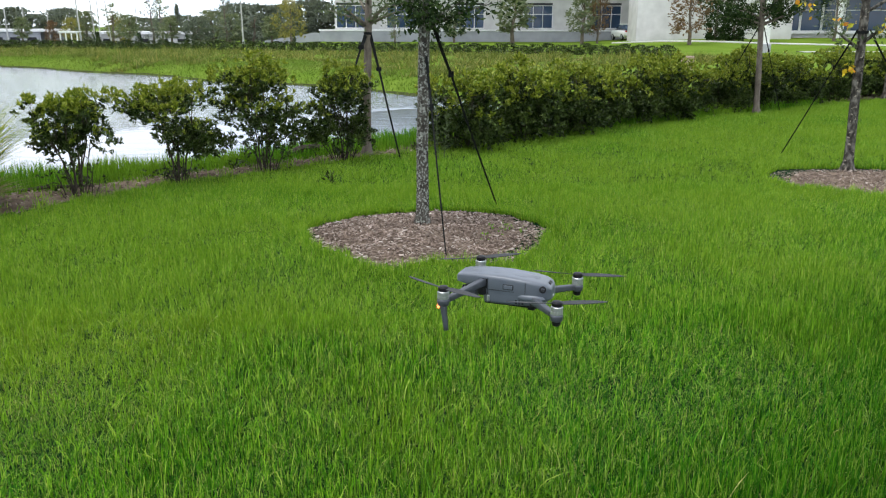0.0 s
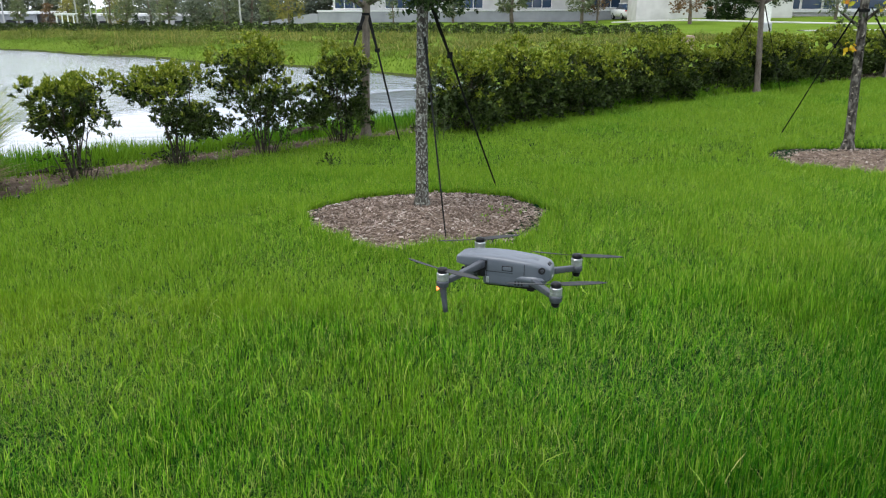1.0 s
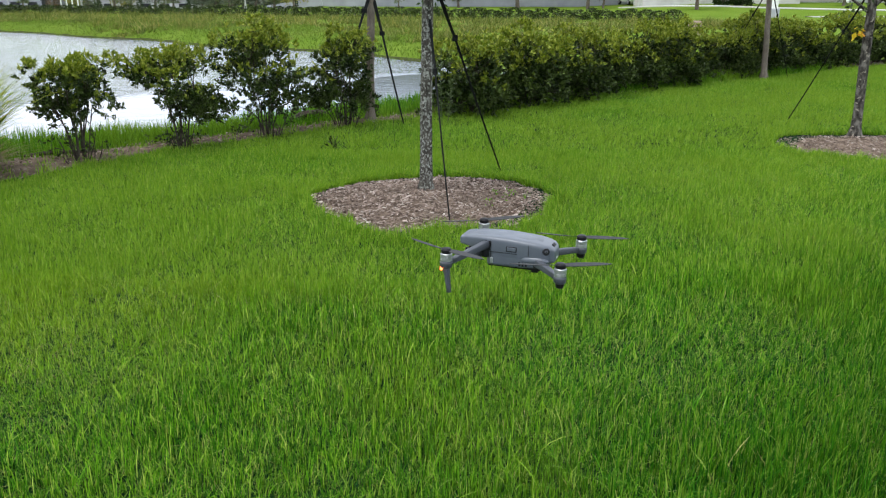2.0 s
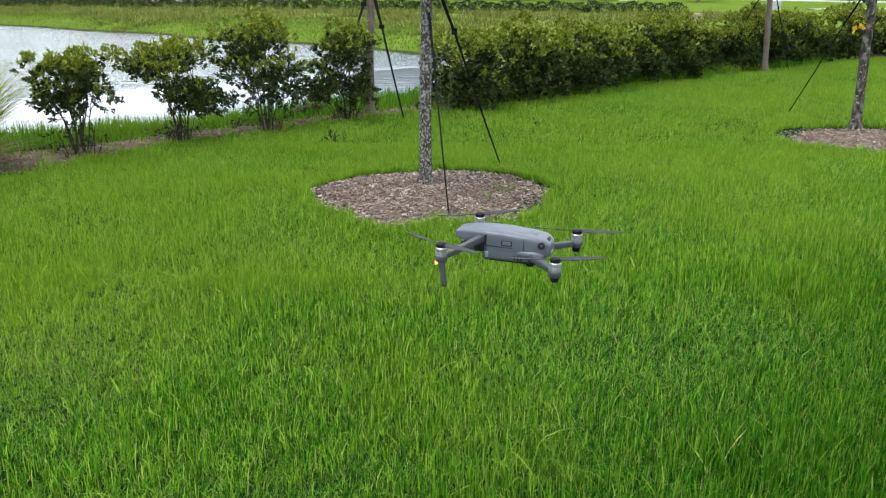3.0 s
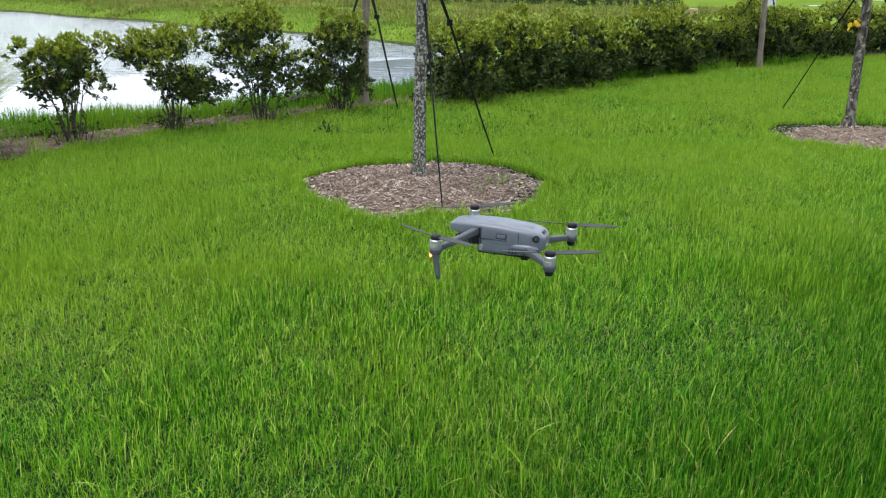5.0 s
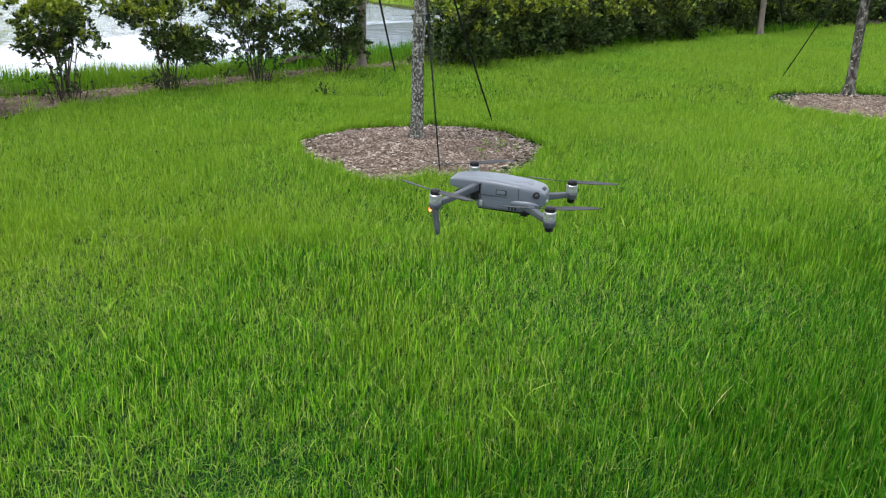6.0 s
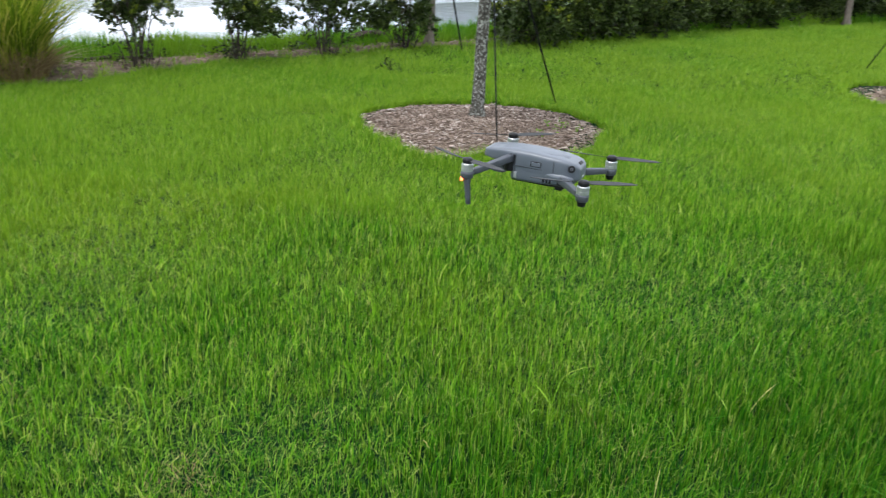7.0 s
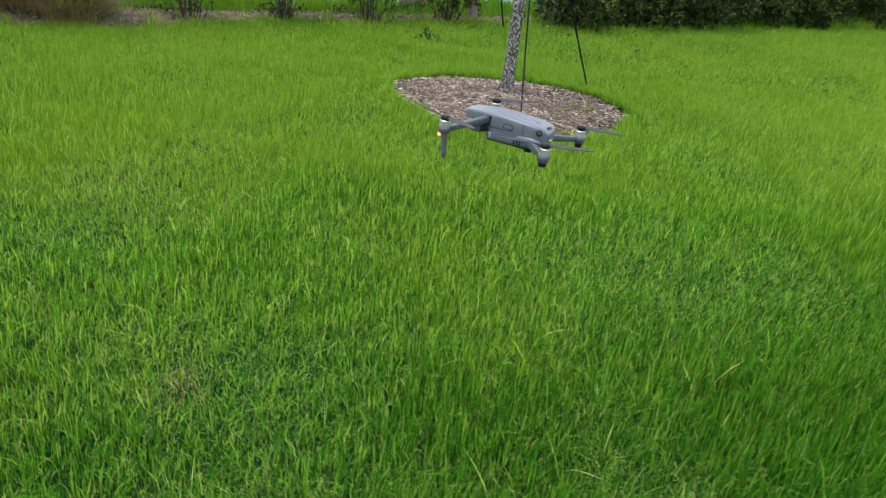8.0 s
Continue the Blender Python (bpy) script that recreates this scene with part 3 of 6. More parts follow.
def shrub_parts(seed, tall, wide, lobes, tips, per, bare, full=False, young=0.4, length=0.046, width=0.018, stools=12):
    """Meshes of one shrub: stems, crown, young growth and lit tops."""
    rng = np.random.default_rng(seed)
    rnd = random.Random(seed)
    heads = shrub_lobes(rng, tall, wide, lobes, bare, full)
    pts, pale, pale_way, old, old_way = [], [], [], [], []
    for c, r in heads:
        d = unit(rng.normal(size=(tips, 3)) + [0, 0, 0.35])
        f = rng.uniform(0.3, 1.0, tips) ** 0.5
        p = c + d * r * f[:, None] * (1 + 0.2 * np.sin(5 * d[:, :1] + seed) * np.sin(6 * d[:, 1:2]))
        p[:, 2] = np.clip(p[:, 2], 0.03, tall * 1.08)
        pts.append(p)
        way = unit(d * 0.7 + unit(p - np.array([0, 0, tall * 0.35])) * 0.6 + [0, 0, 0.35])
        # paler by height and upward side: young growth plus top light as colour
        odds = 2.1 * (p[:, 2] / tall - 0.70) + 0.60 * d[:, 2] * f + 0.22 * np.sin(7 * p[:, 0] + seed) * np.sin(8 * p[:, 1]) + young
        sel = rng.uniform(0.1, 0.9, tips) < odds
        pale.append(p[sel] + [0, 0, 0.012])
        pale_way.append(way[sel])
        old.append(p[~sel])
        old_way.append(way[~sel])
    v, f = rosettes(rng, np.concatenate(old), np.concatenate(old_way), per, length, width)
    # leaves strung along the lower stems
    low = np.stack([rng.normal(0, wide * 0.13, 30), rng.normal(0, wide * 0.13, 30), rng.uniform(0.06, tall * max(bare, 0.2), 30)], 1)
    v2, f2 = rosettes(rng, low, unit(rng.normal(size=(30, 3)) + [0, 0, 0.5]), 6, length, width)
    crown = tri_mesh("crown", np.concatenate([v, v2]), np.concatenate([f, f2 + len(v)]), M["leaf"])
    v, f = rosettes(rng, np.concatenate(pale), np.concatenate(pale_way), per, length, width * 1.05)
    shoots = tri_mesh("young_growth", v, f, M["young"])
    made = []

    def keep(bm):
        bmesh.ops.recalc_face_normals(bm, faces=bm.faces)
        me = bpy.data.meshes.new("stem")
        bm.to_mesh(me)
        bm.free()
        me.materials.append(M["stem"])
        made.append(me)

    forks = []
    for k, (c, r) in enumerate(heads):
        bm = bmesh.new()
        a = math.atan2(c[1], c[0]) + rnd.uniform(-0.5, 0.5)
        g = Vector(c)
        below = [p for p in forks if p.z < g.z - 0.05]
        if k < 9 or not below:
            base = Vector((rnd.uniform(0.02, 0.11) * math.cos(a), rnd.uniform(0.02, 0.11) * math.sin(a), -0.03))
        else:
            base = min(below, key=lambda p: (p - g).length)
        mid = base.lerp(g, 0.5) + Vector((rnd.uniform(-0.05, 0.05), rnd.uniform(-0.05, 0.05), 0.06))
        forks.append(mid)
        thick = rnd.uniform(0.0045, 0.008) * (1.0 if base.z < 0 else 0.6)
        tube(bm, [base, base.lerp(mid, 0.5) + Vector((rnd.uniform(-0.02, 0.02), rnd.uniform(-0.02, 0.02), 0.02)), mid, g], [thick * 1.1, thick, thick * 0.75, thick * 0.4], 6)
        for b in range(5):
            g2 = Vector(pts[k][rnd.randrange(tips)])
            p0 = mid.lerp(g, rnd.uniform(0.1, 0.9))
            tube(bm, [p0, p0.lerp(g2, 0.5) + Vector((0, 0, 0.015)), g2], [thick * 0.45, thick * 0.3, thick * 0.12], 4)
        keep(bm)
    # short shoots from the stool at the foot
    for k in range(stools):
        a, r, h = rnd.uniform(0, 6.28), rnd.uniform(0.03, 0.15), rnd.uniform(0.12, 0.34)
        p0 = Vector((r * math.cos(a), r * math.sin(a), -0.03))
        p1 = p0 + Vector((0.3 * h * math.cos(a) + rnd.uniform(-0.04, 0.04), 0.3 * h * math.sin(a) + rnd.uniform(-0.04, 0.04), h))
        keep(tube(bmesh.new(), [p0, p0.lerp(p1, 0.5) + Vector((rnd.uniform(-0.02, 0.02), 0, 0)), p1], [0.007, 0.005, 0.002], 5))
    return made, crown, shoots


def shrub(name, meshes, m, label, category, group):
    stems, crown, shoots = meshes
    ob = thing(name, m, label, category, group)
    for me in stems:
        part("stem", me, None, ob)
    part("crown", crown, None, ob)["kind"] = "stuff"
    part("young_growth", shoots, None, ob, "yellow-green young leaves, toned as lit tops")["kind"] = "stuff"
    return ob


def on_ground(x, y, turn=0.0, size=1.0):
    return pose(x, y, float(height(x, y)), 0, 0, turn) @ Matrix.Scale(size, 4)


# four open shrubs with bare stems before the pond
for k, (x, y, tall, wide, seed) in enumerate([(-3.58, 7.62, 1.08, 0.94, 11), (-2.82, 8.28, 1.04, 1.04, 12), (-2.09, 9.05, 1.28, 1.22, 13), (-1.30, 9.80, 1.15, 0.94, 14)]):
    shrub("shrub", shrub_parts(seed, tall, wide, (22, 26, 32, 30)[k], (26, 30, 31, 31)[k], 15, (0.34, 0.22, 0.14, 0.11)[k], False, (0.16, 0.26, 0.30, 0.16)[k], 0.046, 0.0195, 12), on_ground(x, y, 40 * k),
          ["small leggy shrub with bare lower stems on mulch", "rounded green shrub with several thin stems", "tallest open shrub with a domed leafy top", "narrow dense shrub close to a staked tree"][k], "shrub", "shrubs along the pond")

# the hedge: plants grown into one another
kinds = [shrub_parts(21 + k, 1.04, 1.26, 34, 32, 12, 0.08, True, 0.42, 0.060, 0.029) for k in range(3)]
for k in range(16):
    u = (1.82, 3.10)[k] if k < 2 else 3.10 + (k - 1) * 0.97
    x, y = row_xy(u, float(row_bend(u)) + float(np.interp(u, [1.8, 3.1, 4.0, 6.3, 8.0], [-0.28, -0.10, 0.10, 0.56, 0.72])) + 0.06 * math.sin(k * 2.3))
    shrub("hedge_shrub", kinds[k % 3], on_ground(x, y, 77 * k, 1.0 + 0.09 * math.sin(k * 1.7)), "dense dark green hedge plant with yellowish young tips", "hedge shrub", "hedge plants")


def limb(bm, rnd, a, b, r0, r1, sag=0.1, sides=7):
    a, b = Vector(a), Vector(b)
    mid = a.lerp(b, 0.5) + Vector((rnd.uniform(-sag, sag), rnd.uniform(-sag, sag), sag * 0.6))
    tube(bm, [a, a.lerp(mid, 0.5), mid, mid.lerp(b, 0.55), b], [r0, r0 * 0.85, (r0 + r1) / 2, r1 * 1.2, r1 * 0.5], sides)


def young_tree(m, seed, label, girth, fork, tall, wide, leaf, top_lean=(0, 0), bark="bark", low_limbs=(), tips=110, per=30, length=0.07, width=0.026, low=0.0, limbs=9, accent=None):
    """A staked young tree: trunk, limbs, crown."""
    rnd, rng = random.Random(seed), np.random.default_rng(seed)
    ob = thing("tree", m, label, "tree", "young trees")
    bm = bmesh.new()
    zs = [-0.05, 0.03, 0.12, 0.35, 0.7, 1.1, fork, fork + 0.5 * (tall - fork), tall - 0.15]
    pts = [(top_lean[0] * z / fork + 0.012 * noise.noise(Vector((z * 2, seed, 0))), top_lean[1] * z / fork + 0.012 * noise.noise(Vector((seed, z * 2, 3))), z) for z in zs]
    tube(bm, pts, [girth * 1.9, girth * 1.5, girth * 1.1, girth, girth * 0.97, girth * 0.93, girth * 0.88, girth * 0.5, girth * 0.15], 14, 0.16)
    part("trunk", bm, M[bark], ob, {"bark": "grey bark with pale lichen", "plain_bark": "plain brown-grey bark", "dark_bark": "dark mottled bark"}[bark], True)
    ends = []
    for k in range(limbs):
        z = fork + (tall - fork) * 0.6 * (k / limbs) ** 1.2 + low * (k < 3)
        a = k * 2.4 + rnd.uniform(-0.4, 0.4)
        r = wide / 2 * rnd.uniform(0.55, 0.95) * (1 - 0.45 * k / limbs)
        lift = rnd.uniform(0.15, 0.45) if k < 3 else rnd.uniform(0.35, 0.8)
        x0, y0 = top_lean[0] * z / fork, top_lean[1] * z / fork
        end = (x0 + r * math.cos(a), y0 + r * math.sin(a), z + lift)
        bm = bmesh.new()
        limb(bm, rnd, (x0, y0, z), end, girth * 0.36, girth * 0.08)
        for q in range(3):
            f = 0.45 + 0.2 * q
            p = Vector((x0, y0, z)).lerp(Vector(end), f)
            e2 = p + Vector((rnd.uniform(-0.35, 0.35), rnd.uniform(-0.35, 0.35), rnd.uniform(-0.02, 0.3)))
            limb(bm, rnd, p, e2, girth * 0.13, girth * 0.04, 0.04, 5)
            ends.append(e2)
        ends.append(Vector(end))
        part("limb", bm, M[bark], ob, "", True)
    spots = []
    for z, ex, ey, ez in low_limbs:
        x0, y0 = top_lean[0] * z / fork, top_lean[1] * z / fork
        bm = bmesh.new()
        limb(bm, rnd, (x0, y0, z), (x0 + ex, y0 + ey, ez), girth * 0.42, girth * 0.08, 0.04)
        part("limb", bm, M[bark], ob, "", True)
        for q in range(9):
            f = 0.35 + 0.08 * q
            spots.append(Vector((x0 + ex * f + rnd.gauss(0, 0.045), y0 + ey * f + rnd.gauss(0, 0.06), z + (ez - z) * f + rnd.gauss(0.0, 0.035))))
    while len(spots) < tips:
        e = ends[rnd.randrange(len(ends))]
        spots.append(e + Vector((rnd.gauss(0, 0.13), rnd.gauss(0, 0.13), rnd.gauss(0.03, 0.12))))
    v, f = cluster(rng, np.array(spots), np.array([0, 0, fork]), per, (0.055, 0.055, 0.045), length, width, 0.1)
    part("crown", tri_mesh("crown", v, f, M[leaf]), None, ob)
    if accent:
        v, f = cluster(rng, np.array(accent), np.array([0, 0, fork]), 5, (0.04, 0.04, 0.04), 0.07, 0.05, -0.1)
        part("yellow_leaves", tri_mesh("yellow_leaves", v, f, M["yellow"]), None, ob, "yellow and orange autumn leaves")
    return ob


TREES = [(-0.21, 6.42), (-1.03, 10.22), (4.61, 9.12), (5.99, 15.57), (10.04, 18.5)]
young_tree(on_ground(*TREES[0]), 3, "staked young oak with lichen-spotted grey trunk in mulch", 0.050, 1.86, 4.2, 1.9, "oak", (0.024, 0), "bark", [(1.56, 0.34, -0.08, 1.82), (1.52, 0.08, 0.20, 1.84), (1.60, -0.14, 0.12, 1.92), (1.6, 0.60, 0.12, 1.80), (1.52, -0.08, -0.10, 1.80), (1.54, 0.06, -0.12, 1.82), (1.64, -0.26, -0.05, 1.96)], 180, 28, length=0.048, width=0.020)
young_tree(on_ground(*TREES[1]), 4, "slender staked tree with sparse grey-green leaves among shrubs", 0.052, 1.62, 4.0, 1.9, "olive", (0.05, 0), "plain_bark", [(1.58, -0.5, 0, 1.80), (1.62, 0.5, 0, 1.82), (1.6, -0.1, 0.4, 1.9), (1.6, -0.3, -0.3, 1.85), (1.64, 0.25, -0.3, 1.86)], 80, 15, length=0.055, width=0.02)
young_tree(on_ground(*TREES[2]), 5, "staked tree with dark mottled trunk and yellowing leaves", 0.053, 1.75, 4.2, 1.7, "olive", (-0.04, 0), "dark_bark", [(1.35, -0.42, -0.05, 1.62), (1.42, 0.30, -0.1, 1.66)], 30, 9,
           accent=[(-0.13, -0.06, 1.12), (-0.16, -0.05, 1.17), (-0.22, -0.05, 1.62), (-0.30, 0, 1.68), (-0.80, 0, 1.90), (-0.72, 0, 1.84), (0.10, -0.1, 1.58), (0.2, -0.1, 1.75), (-0.55, 0.1, 1.8), (-0.45, 0, 2.1), (0.3, 0.2, 2.1), (-0.1, 0.2, 2.4)])
young_tree(on_ground(*TREES[3]), 6, "staked tree with plain grey trunk and dense dark crown", 0.056, 1.62, 4.4, 2.2, "oak", (-0.08, 0), "plain_bark", [(1.75, -0.6, 0, 1.95), (1.72, 0.5, 0, 1.92), (1.8, 0.1, -0.5, 2.0), (1.7, -0.25, 0.3, 1.9), (1.78, 0.3, 0.2, 1.95), (1.62, -0.85, 0, 1.82), (1.66, -0.65, 0.3, 1.80), (1.64, -0.5, -0.3, 1.78), (1.66, 0.6, 0.2, 1.8)], 230, 34)
young_tree(on_ground(*TREES[4]), 8, "distant staked tree standing at the end of the hedge", 0.07, 1.7, 4.2, 2.0, "olive", (0, 0), "dark_bark", [], 60, 20)


def guy_strap(top, foot, wide=0.022, label="black webbing strap tying a young tree to the ground", anchored=True):
    """Flat webbing from trunk to ground, wider where it is doubled near the tree, with a buckle."""
    top, foot = Vector(top), Vector(foot)
    ob = thing("guy_strap", Matrix.Translation(foot), label, "strap", "tree straps")
    way = (foot - top)
    side = way.cross(Vector((0, 1, 0.2))).normalized()
    thick = way.cross(side).normalized() * 0.0022

    def band(a, b, w, steps=8):
        bm, rows = bmesh.new(), []
        for k in range(steps + 1):
            p = a.lerp(b, k / steps) - foot + Vector((0, 0, -0.012 * math.sin(math.pi * k / steps)))
            s = (side * math.cos(k * 0.09) + thick.normalized() * math.sin(k * 0.09)) * w / 2
            rows.append([bm.verts.new(p - s - thick), bm.verts.new(p + s - thick), bm.verts.new(p + s + thick), bm.verts.new(p - s + thick)])
        for r, q in zip(rows, rows[1:]):
            for c in range(4):
                bm.faces.new((r[c], r[(c + 1) % 4], q[(c + 1) % 4], q[c]))
        bm.faces.new(rows[0][::-1])
        bm.faces.new(rows[-1])
        return bm

    mid = top.lerp(foot, 0.27)
    part("doubled_webbing", band(top, mid, wide * 0.9), M["strap"], ob)
    part("webbing", band(mid, foot - Vector((0, 0, 0.03)), wide * 0.55), M["strap"], ob)
    c = mid - foot
    part("buckle", boxed(-wide * 0.7, wide * 0.7, -0.008, 0.008, -0.025, 0.025, 0.004, Matrix.Translation(c)), M["strap"], ob)
    return ob


def strap_collar(x, y, z, r):
    bm = bmesh.new()
    lathe(bm, [(r, -0.016), (r + 0.004, -0.016), (r + 0.004, 0.016), (r, 0.016)], 18)
    ob = thing("strap_collar", pose(x, y, z), "black webbing loop wrapped round a young trunk", "strap", "tree straps")
    part("loop", bm, M["strap"], ob)
    return ob


t0 = TREES[0]
strap_collar(t0[0] + 0.02, t0[1], 1.66, 0.047)
guy_strap((t0[0] + 0.07, t0[1] - 0.01, 1.68), (0.47, 7.34, 0), 0.032)
guy_strap((t0[0] + 0.04, t0[1] - 0.06, 1.38), (-0.01, 5.51, 0.02), 0.024)
t1 = TREES[1]
strap_collar(t1[0] + 0.045, t1[1], 1.52, 0.047)
guy_strap((t1[0] + 0.08, t1[1] - 0.02, 1.5), (-0.56, 9.74, 0), 0.046)
guy_strap((t1[0] + 0.02, t1[1] - 0.05, 1.5), (t1[0] - 0.16, t1[1] - 0.32, 0.98), 0.05, "loose black strap end hanging from a young trunk")
t2 = TREES[2]
strap_collar(t2[0] - 0.036, t2[1], 1.55, 0.055)
guy_strap((t2[0] - 0.09, t2[1] + 0.01, 1.58), (4.37, 10.44, 0), 0.02)
guy_strap((t2[0] + 0.03, t2[1] - 0.02, 1.58), (5.6, 8.9, 0), 0.02)
t3 = TREES[3]
guy_strap((t3[0] - 0.13, t3[1], 1.6), (t3[0] - 0.75, t3[1] + 0.5, 0), 0.022)
guy_strap((t3[0] - 0.02, t3[1], 1.6), (t3[0] + 0.55, t3[1] + 0.2, 0), 0.022)


# fountain grass at the end of the row
def fountain_grass(x, y, tall, wide, seed, count, label):
    rng = np.random.default_rng(seed)
    ob = thing("fountain_grass", on_ground(x, y), label, "ornamental grass", "fountain grasses")
    a, r = rng.uniform(0, 6.28, count), 0.22 * np.sqrt(rng.uniform(0, 1, count))
    base = np.stack([r * np.cos(a), r * np.sin(a), np.zeros(count)], 1)
    v, f = blades(rng, base, tall * rng.uniform(0.65, 1.15, count), np.full(count, 0.012), 0.08 + rng.uniform(0.0, 1.0, count) ** 1.2 * wide, 5, a + rng.normal(0, 0.5, count))
    part("green_blades", tri_mesh("green_blades", v, f, M["fountain"]), None, ob)
    c2 = int(count * 0.7)
    a, r = rng.uniform(0, 6.28, c2), 0.25 * np.sqrt(rng.uniform(0.3, 1, c2))
    base = np.stack([r * np.cos(a), r * np.sin(a), np.zeros(c2)], 1)
    v, f = blades(rng, base, tall * rng.uniform(0.12, 0.46, c2), np.full(c2, 0.012), rng.uniform(0.2, 1.5, c2), 4, a + rng.normal(0, 0.8, c2))
    part("dead_blades", tri_mesh("dead_blades", v, f, M["straw"]), None, ob, "brown dead lower blades")
    return ob


fountain_grass(-4.38, 6.88, 1.05, 0.80, 61, 1300, "tall arching clump of yellow-green fountain grass")
fountain_grass(-4.98, 7.05, 1.15, 0.7, 62, 900, "broad fountain grass clump with brown dead base")
fountain_grass(-5.25, 6.25, 1.0, 0.8, 63, 380, "tall arching clump of yellow-green fountain grass")


# ---- small growth and litter ----
def sprig(x, y, z, count, spread, length, material, label, name="weed", seed=5):
    rng = np.random.default_rng(seed)
    ob = thing(name, pose(x, y, z), label, "weed", "weeds")
    at = np.abs(rng.normal(0, spread * 0.45, (count, 3))) * rng.choice([-1, 1], (count, 3)) * [1, 1, 0] + np.stack([np.zeros(count), np.zeros(count), rng.uniform(0.02, spread * 2.4, count)], 1)
    v, t = leaves(rng, at, at * [1, 1, 0.3] + rng.normal(0, 0.02, at.shape) + [0, 0, 0.02], length, length * 0.45)
    part("leaves", tri_mesh("leaves", v, t, M[material]), None, ob)["kind"] = "stuff"
    bm = bmesh.new()
    tube(bm, [(0, 0, -0.02), (0.004, 0.003, spread), (0.01, 0, spread * 2)], [0.003, 0.0025, 0.001], 5)
    part("stalk", bm, M["stem"], ob)
    return ob


sprig(-1.228, 8.254, 0.0, 36, 0.05, 0.055, "leaf", "dark broad-leaved weed standing in the lawn", seed=5)
for k in range(5):
    sprig(0.45 + 0.06 * math.cos(2.4 * k) * k * 0.4, 4.44 + 0.05 * math.sin(2.4 * k) * k * 0.4, 0.01, 22, 0.022, 0.026, "bank_grass", "low round-leaved green weed in the lawn", seed=90 + k)
for k, (dx, dy) in enumerate(((0.58, -0.12), (0.66, -0.02), (0.62, 0.08), (0.50, 0.02), (0.74, -0.10), (0.45, -0.3))):
    sprig(RINGS[0][0] + dx, RINGS[0][1] + dy, 0.02, 8, 0.03, 0.028, "bank_grass", "thin pale green weed growing through mulch", seed=50 + k)
for k, (u, v) in enumerate(((-3.0, 0.15), (-1.4, 0.1), (0.6, 0.2), (1.1, -0.1), (-2.2, -0.2), (4.5, 0.25), (6.2, 0.2))):
    x, y = row_xy(u, v + float(row_bend(u)))
    sprig(x, y, float(height(x, y)), 26, 0.045, 0.05, "leaf", "small dark weed in the mulch strip", seed=60 + k)


def tall_weed(x, y, tall, seed, label):
    """A slender stalk with pairs of narrow pale leaves."""
    rng = np.random.default_rng(seed)
    ob = thing("weed", on_ground(x, y), label, "weed", "weeds")
    pts = [(0.02 * math.sin(3 * f + seed), 0.02 * math.cos(2 * f), tall * f) for f in (0, 0.25, 0.5, 0.75, 1.0)]
    part("stalk", tube(bmesh.new(), pts, [0.005, 0.0045, 0.004, 0.003, 0.0015], 5), M["olive"], ob)
    f = rng.uniform(0.15, 1.0, 70)
    at = np.stack([0.02 * np.sin(3 * f + seed), 0.02 * np.cos(2 * f), tall * f], 1)
    a = rng.uniform(0, 6.28, 70)
    v, t = leaves(rng, at, np.stack([np.cos(a), np.sin(a), rng.uniform(0.2, 0.9, 70)], 1), 0.07, 0.014)
    part("leaves", tri_mesh("leaves", v, t, M["olive"]), None, ob)["kind"] = "stuff"
    return ob


tall_weed(-0.11, 9.85, 0.95, 3, "tall slender pale green weed beside the hedge")
tall_weed(-0.02, 9.95, 0.60, 5, "tall slender pale green weed beside the hedge")


def fallen_branch(pts, r, label):
    ob = thing("fallen_branch", Matrix.Translation(pts[0]), label, "branch", "fallen branches")
    p0 = Vector(pts[0])
    bm = bmesh.new()
    tube(bm, [Vector(p) - p0 for p in pts], [r, r * 0.95, r * 0.8, r * 0.5][: len(pts)], 9, 0.2)
    part("wood", bm, M["stem"], ob)
    bm = bmesh.new()
    mid = Vector(pts[1]) - p0
    tube(bm, [mid, mid + Vector((0.10, 0.05, 0.04)), mid + Vector((0.2, 0.03, 0.02))], [r * 0.45, r * 0.3, r * 0.12], 6)
    part("side_twig", bm, M["stem"], ob)
    return ob


fallen_branch([(-2.02, 10.02, 0.03), (-1.86, 10.16, 0.09), (-1.68, 10.28, 0.10), (-1.55, 10.36, 0.05)], 0.058, "dark curved fallen branch lying on the mulch")
fallen_branch([(-4.25, 7.75, 0.02), (-4.05, 7.82, 0.05), (-3.8, 7.95, 0.04), (-3.6, 8.0, 0.03)], 0.02, "thin bent dead twig lying on the mulch")


# ---- hovering camera drone ----
m, n, l, b = mat("drone_grey_plastic", 0.34)
M["drone"] = m
l.new(ramp(n, l, noise_node(n, l, 22, 4), [(0.3, (0.084, 0.098, 0.120)), (0.7, (0.102, 0.116, 0.138))]), b.inputs["Base Color"])
bump(n, l, b, noise_node(n, l, 900, 2), 0.08, 0.0006)
m, n, l, b = mat("drone_arm_plastic", 0.48)
M["arm"] = m
l.new(ramp(n, l, noise_node(n, l, 30, 4), [(0.3, (0.045, 0.052, 0.064)), (0.7, (0.060, 0.067, 0.080))]), b.inputs["Base Color"])
bump(n, l, b, noise_node(n, l, 900, 2), 0.08, 0.0006)
M["silver"] = surface("brushed_motor_metal", (0.42, 0.43, 0.45), (0.56, 0.57, 0.59), 40.0, 0.36, 400.0, 0.1, 0.0005, 0.85)
M["black"] = surface("black_plastic", (0.008, 0.008, 0.009), (0.016, 0.016, 0.018), 30.0, 0.4, 300.0, 0.1, 0.0005)
M["black"].node_tree.nodes["Principled BSDF"].inputs["Specular IOR Level"].default_value = 0.12
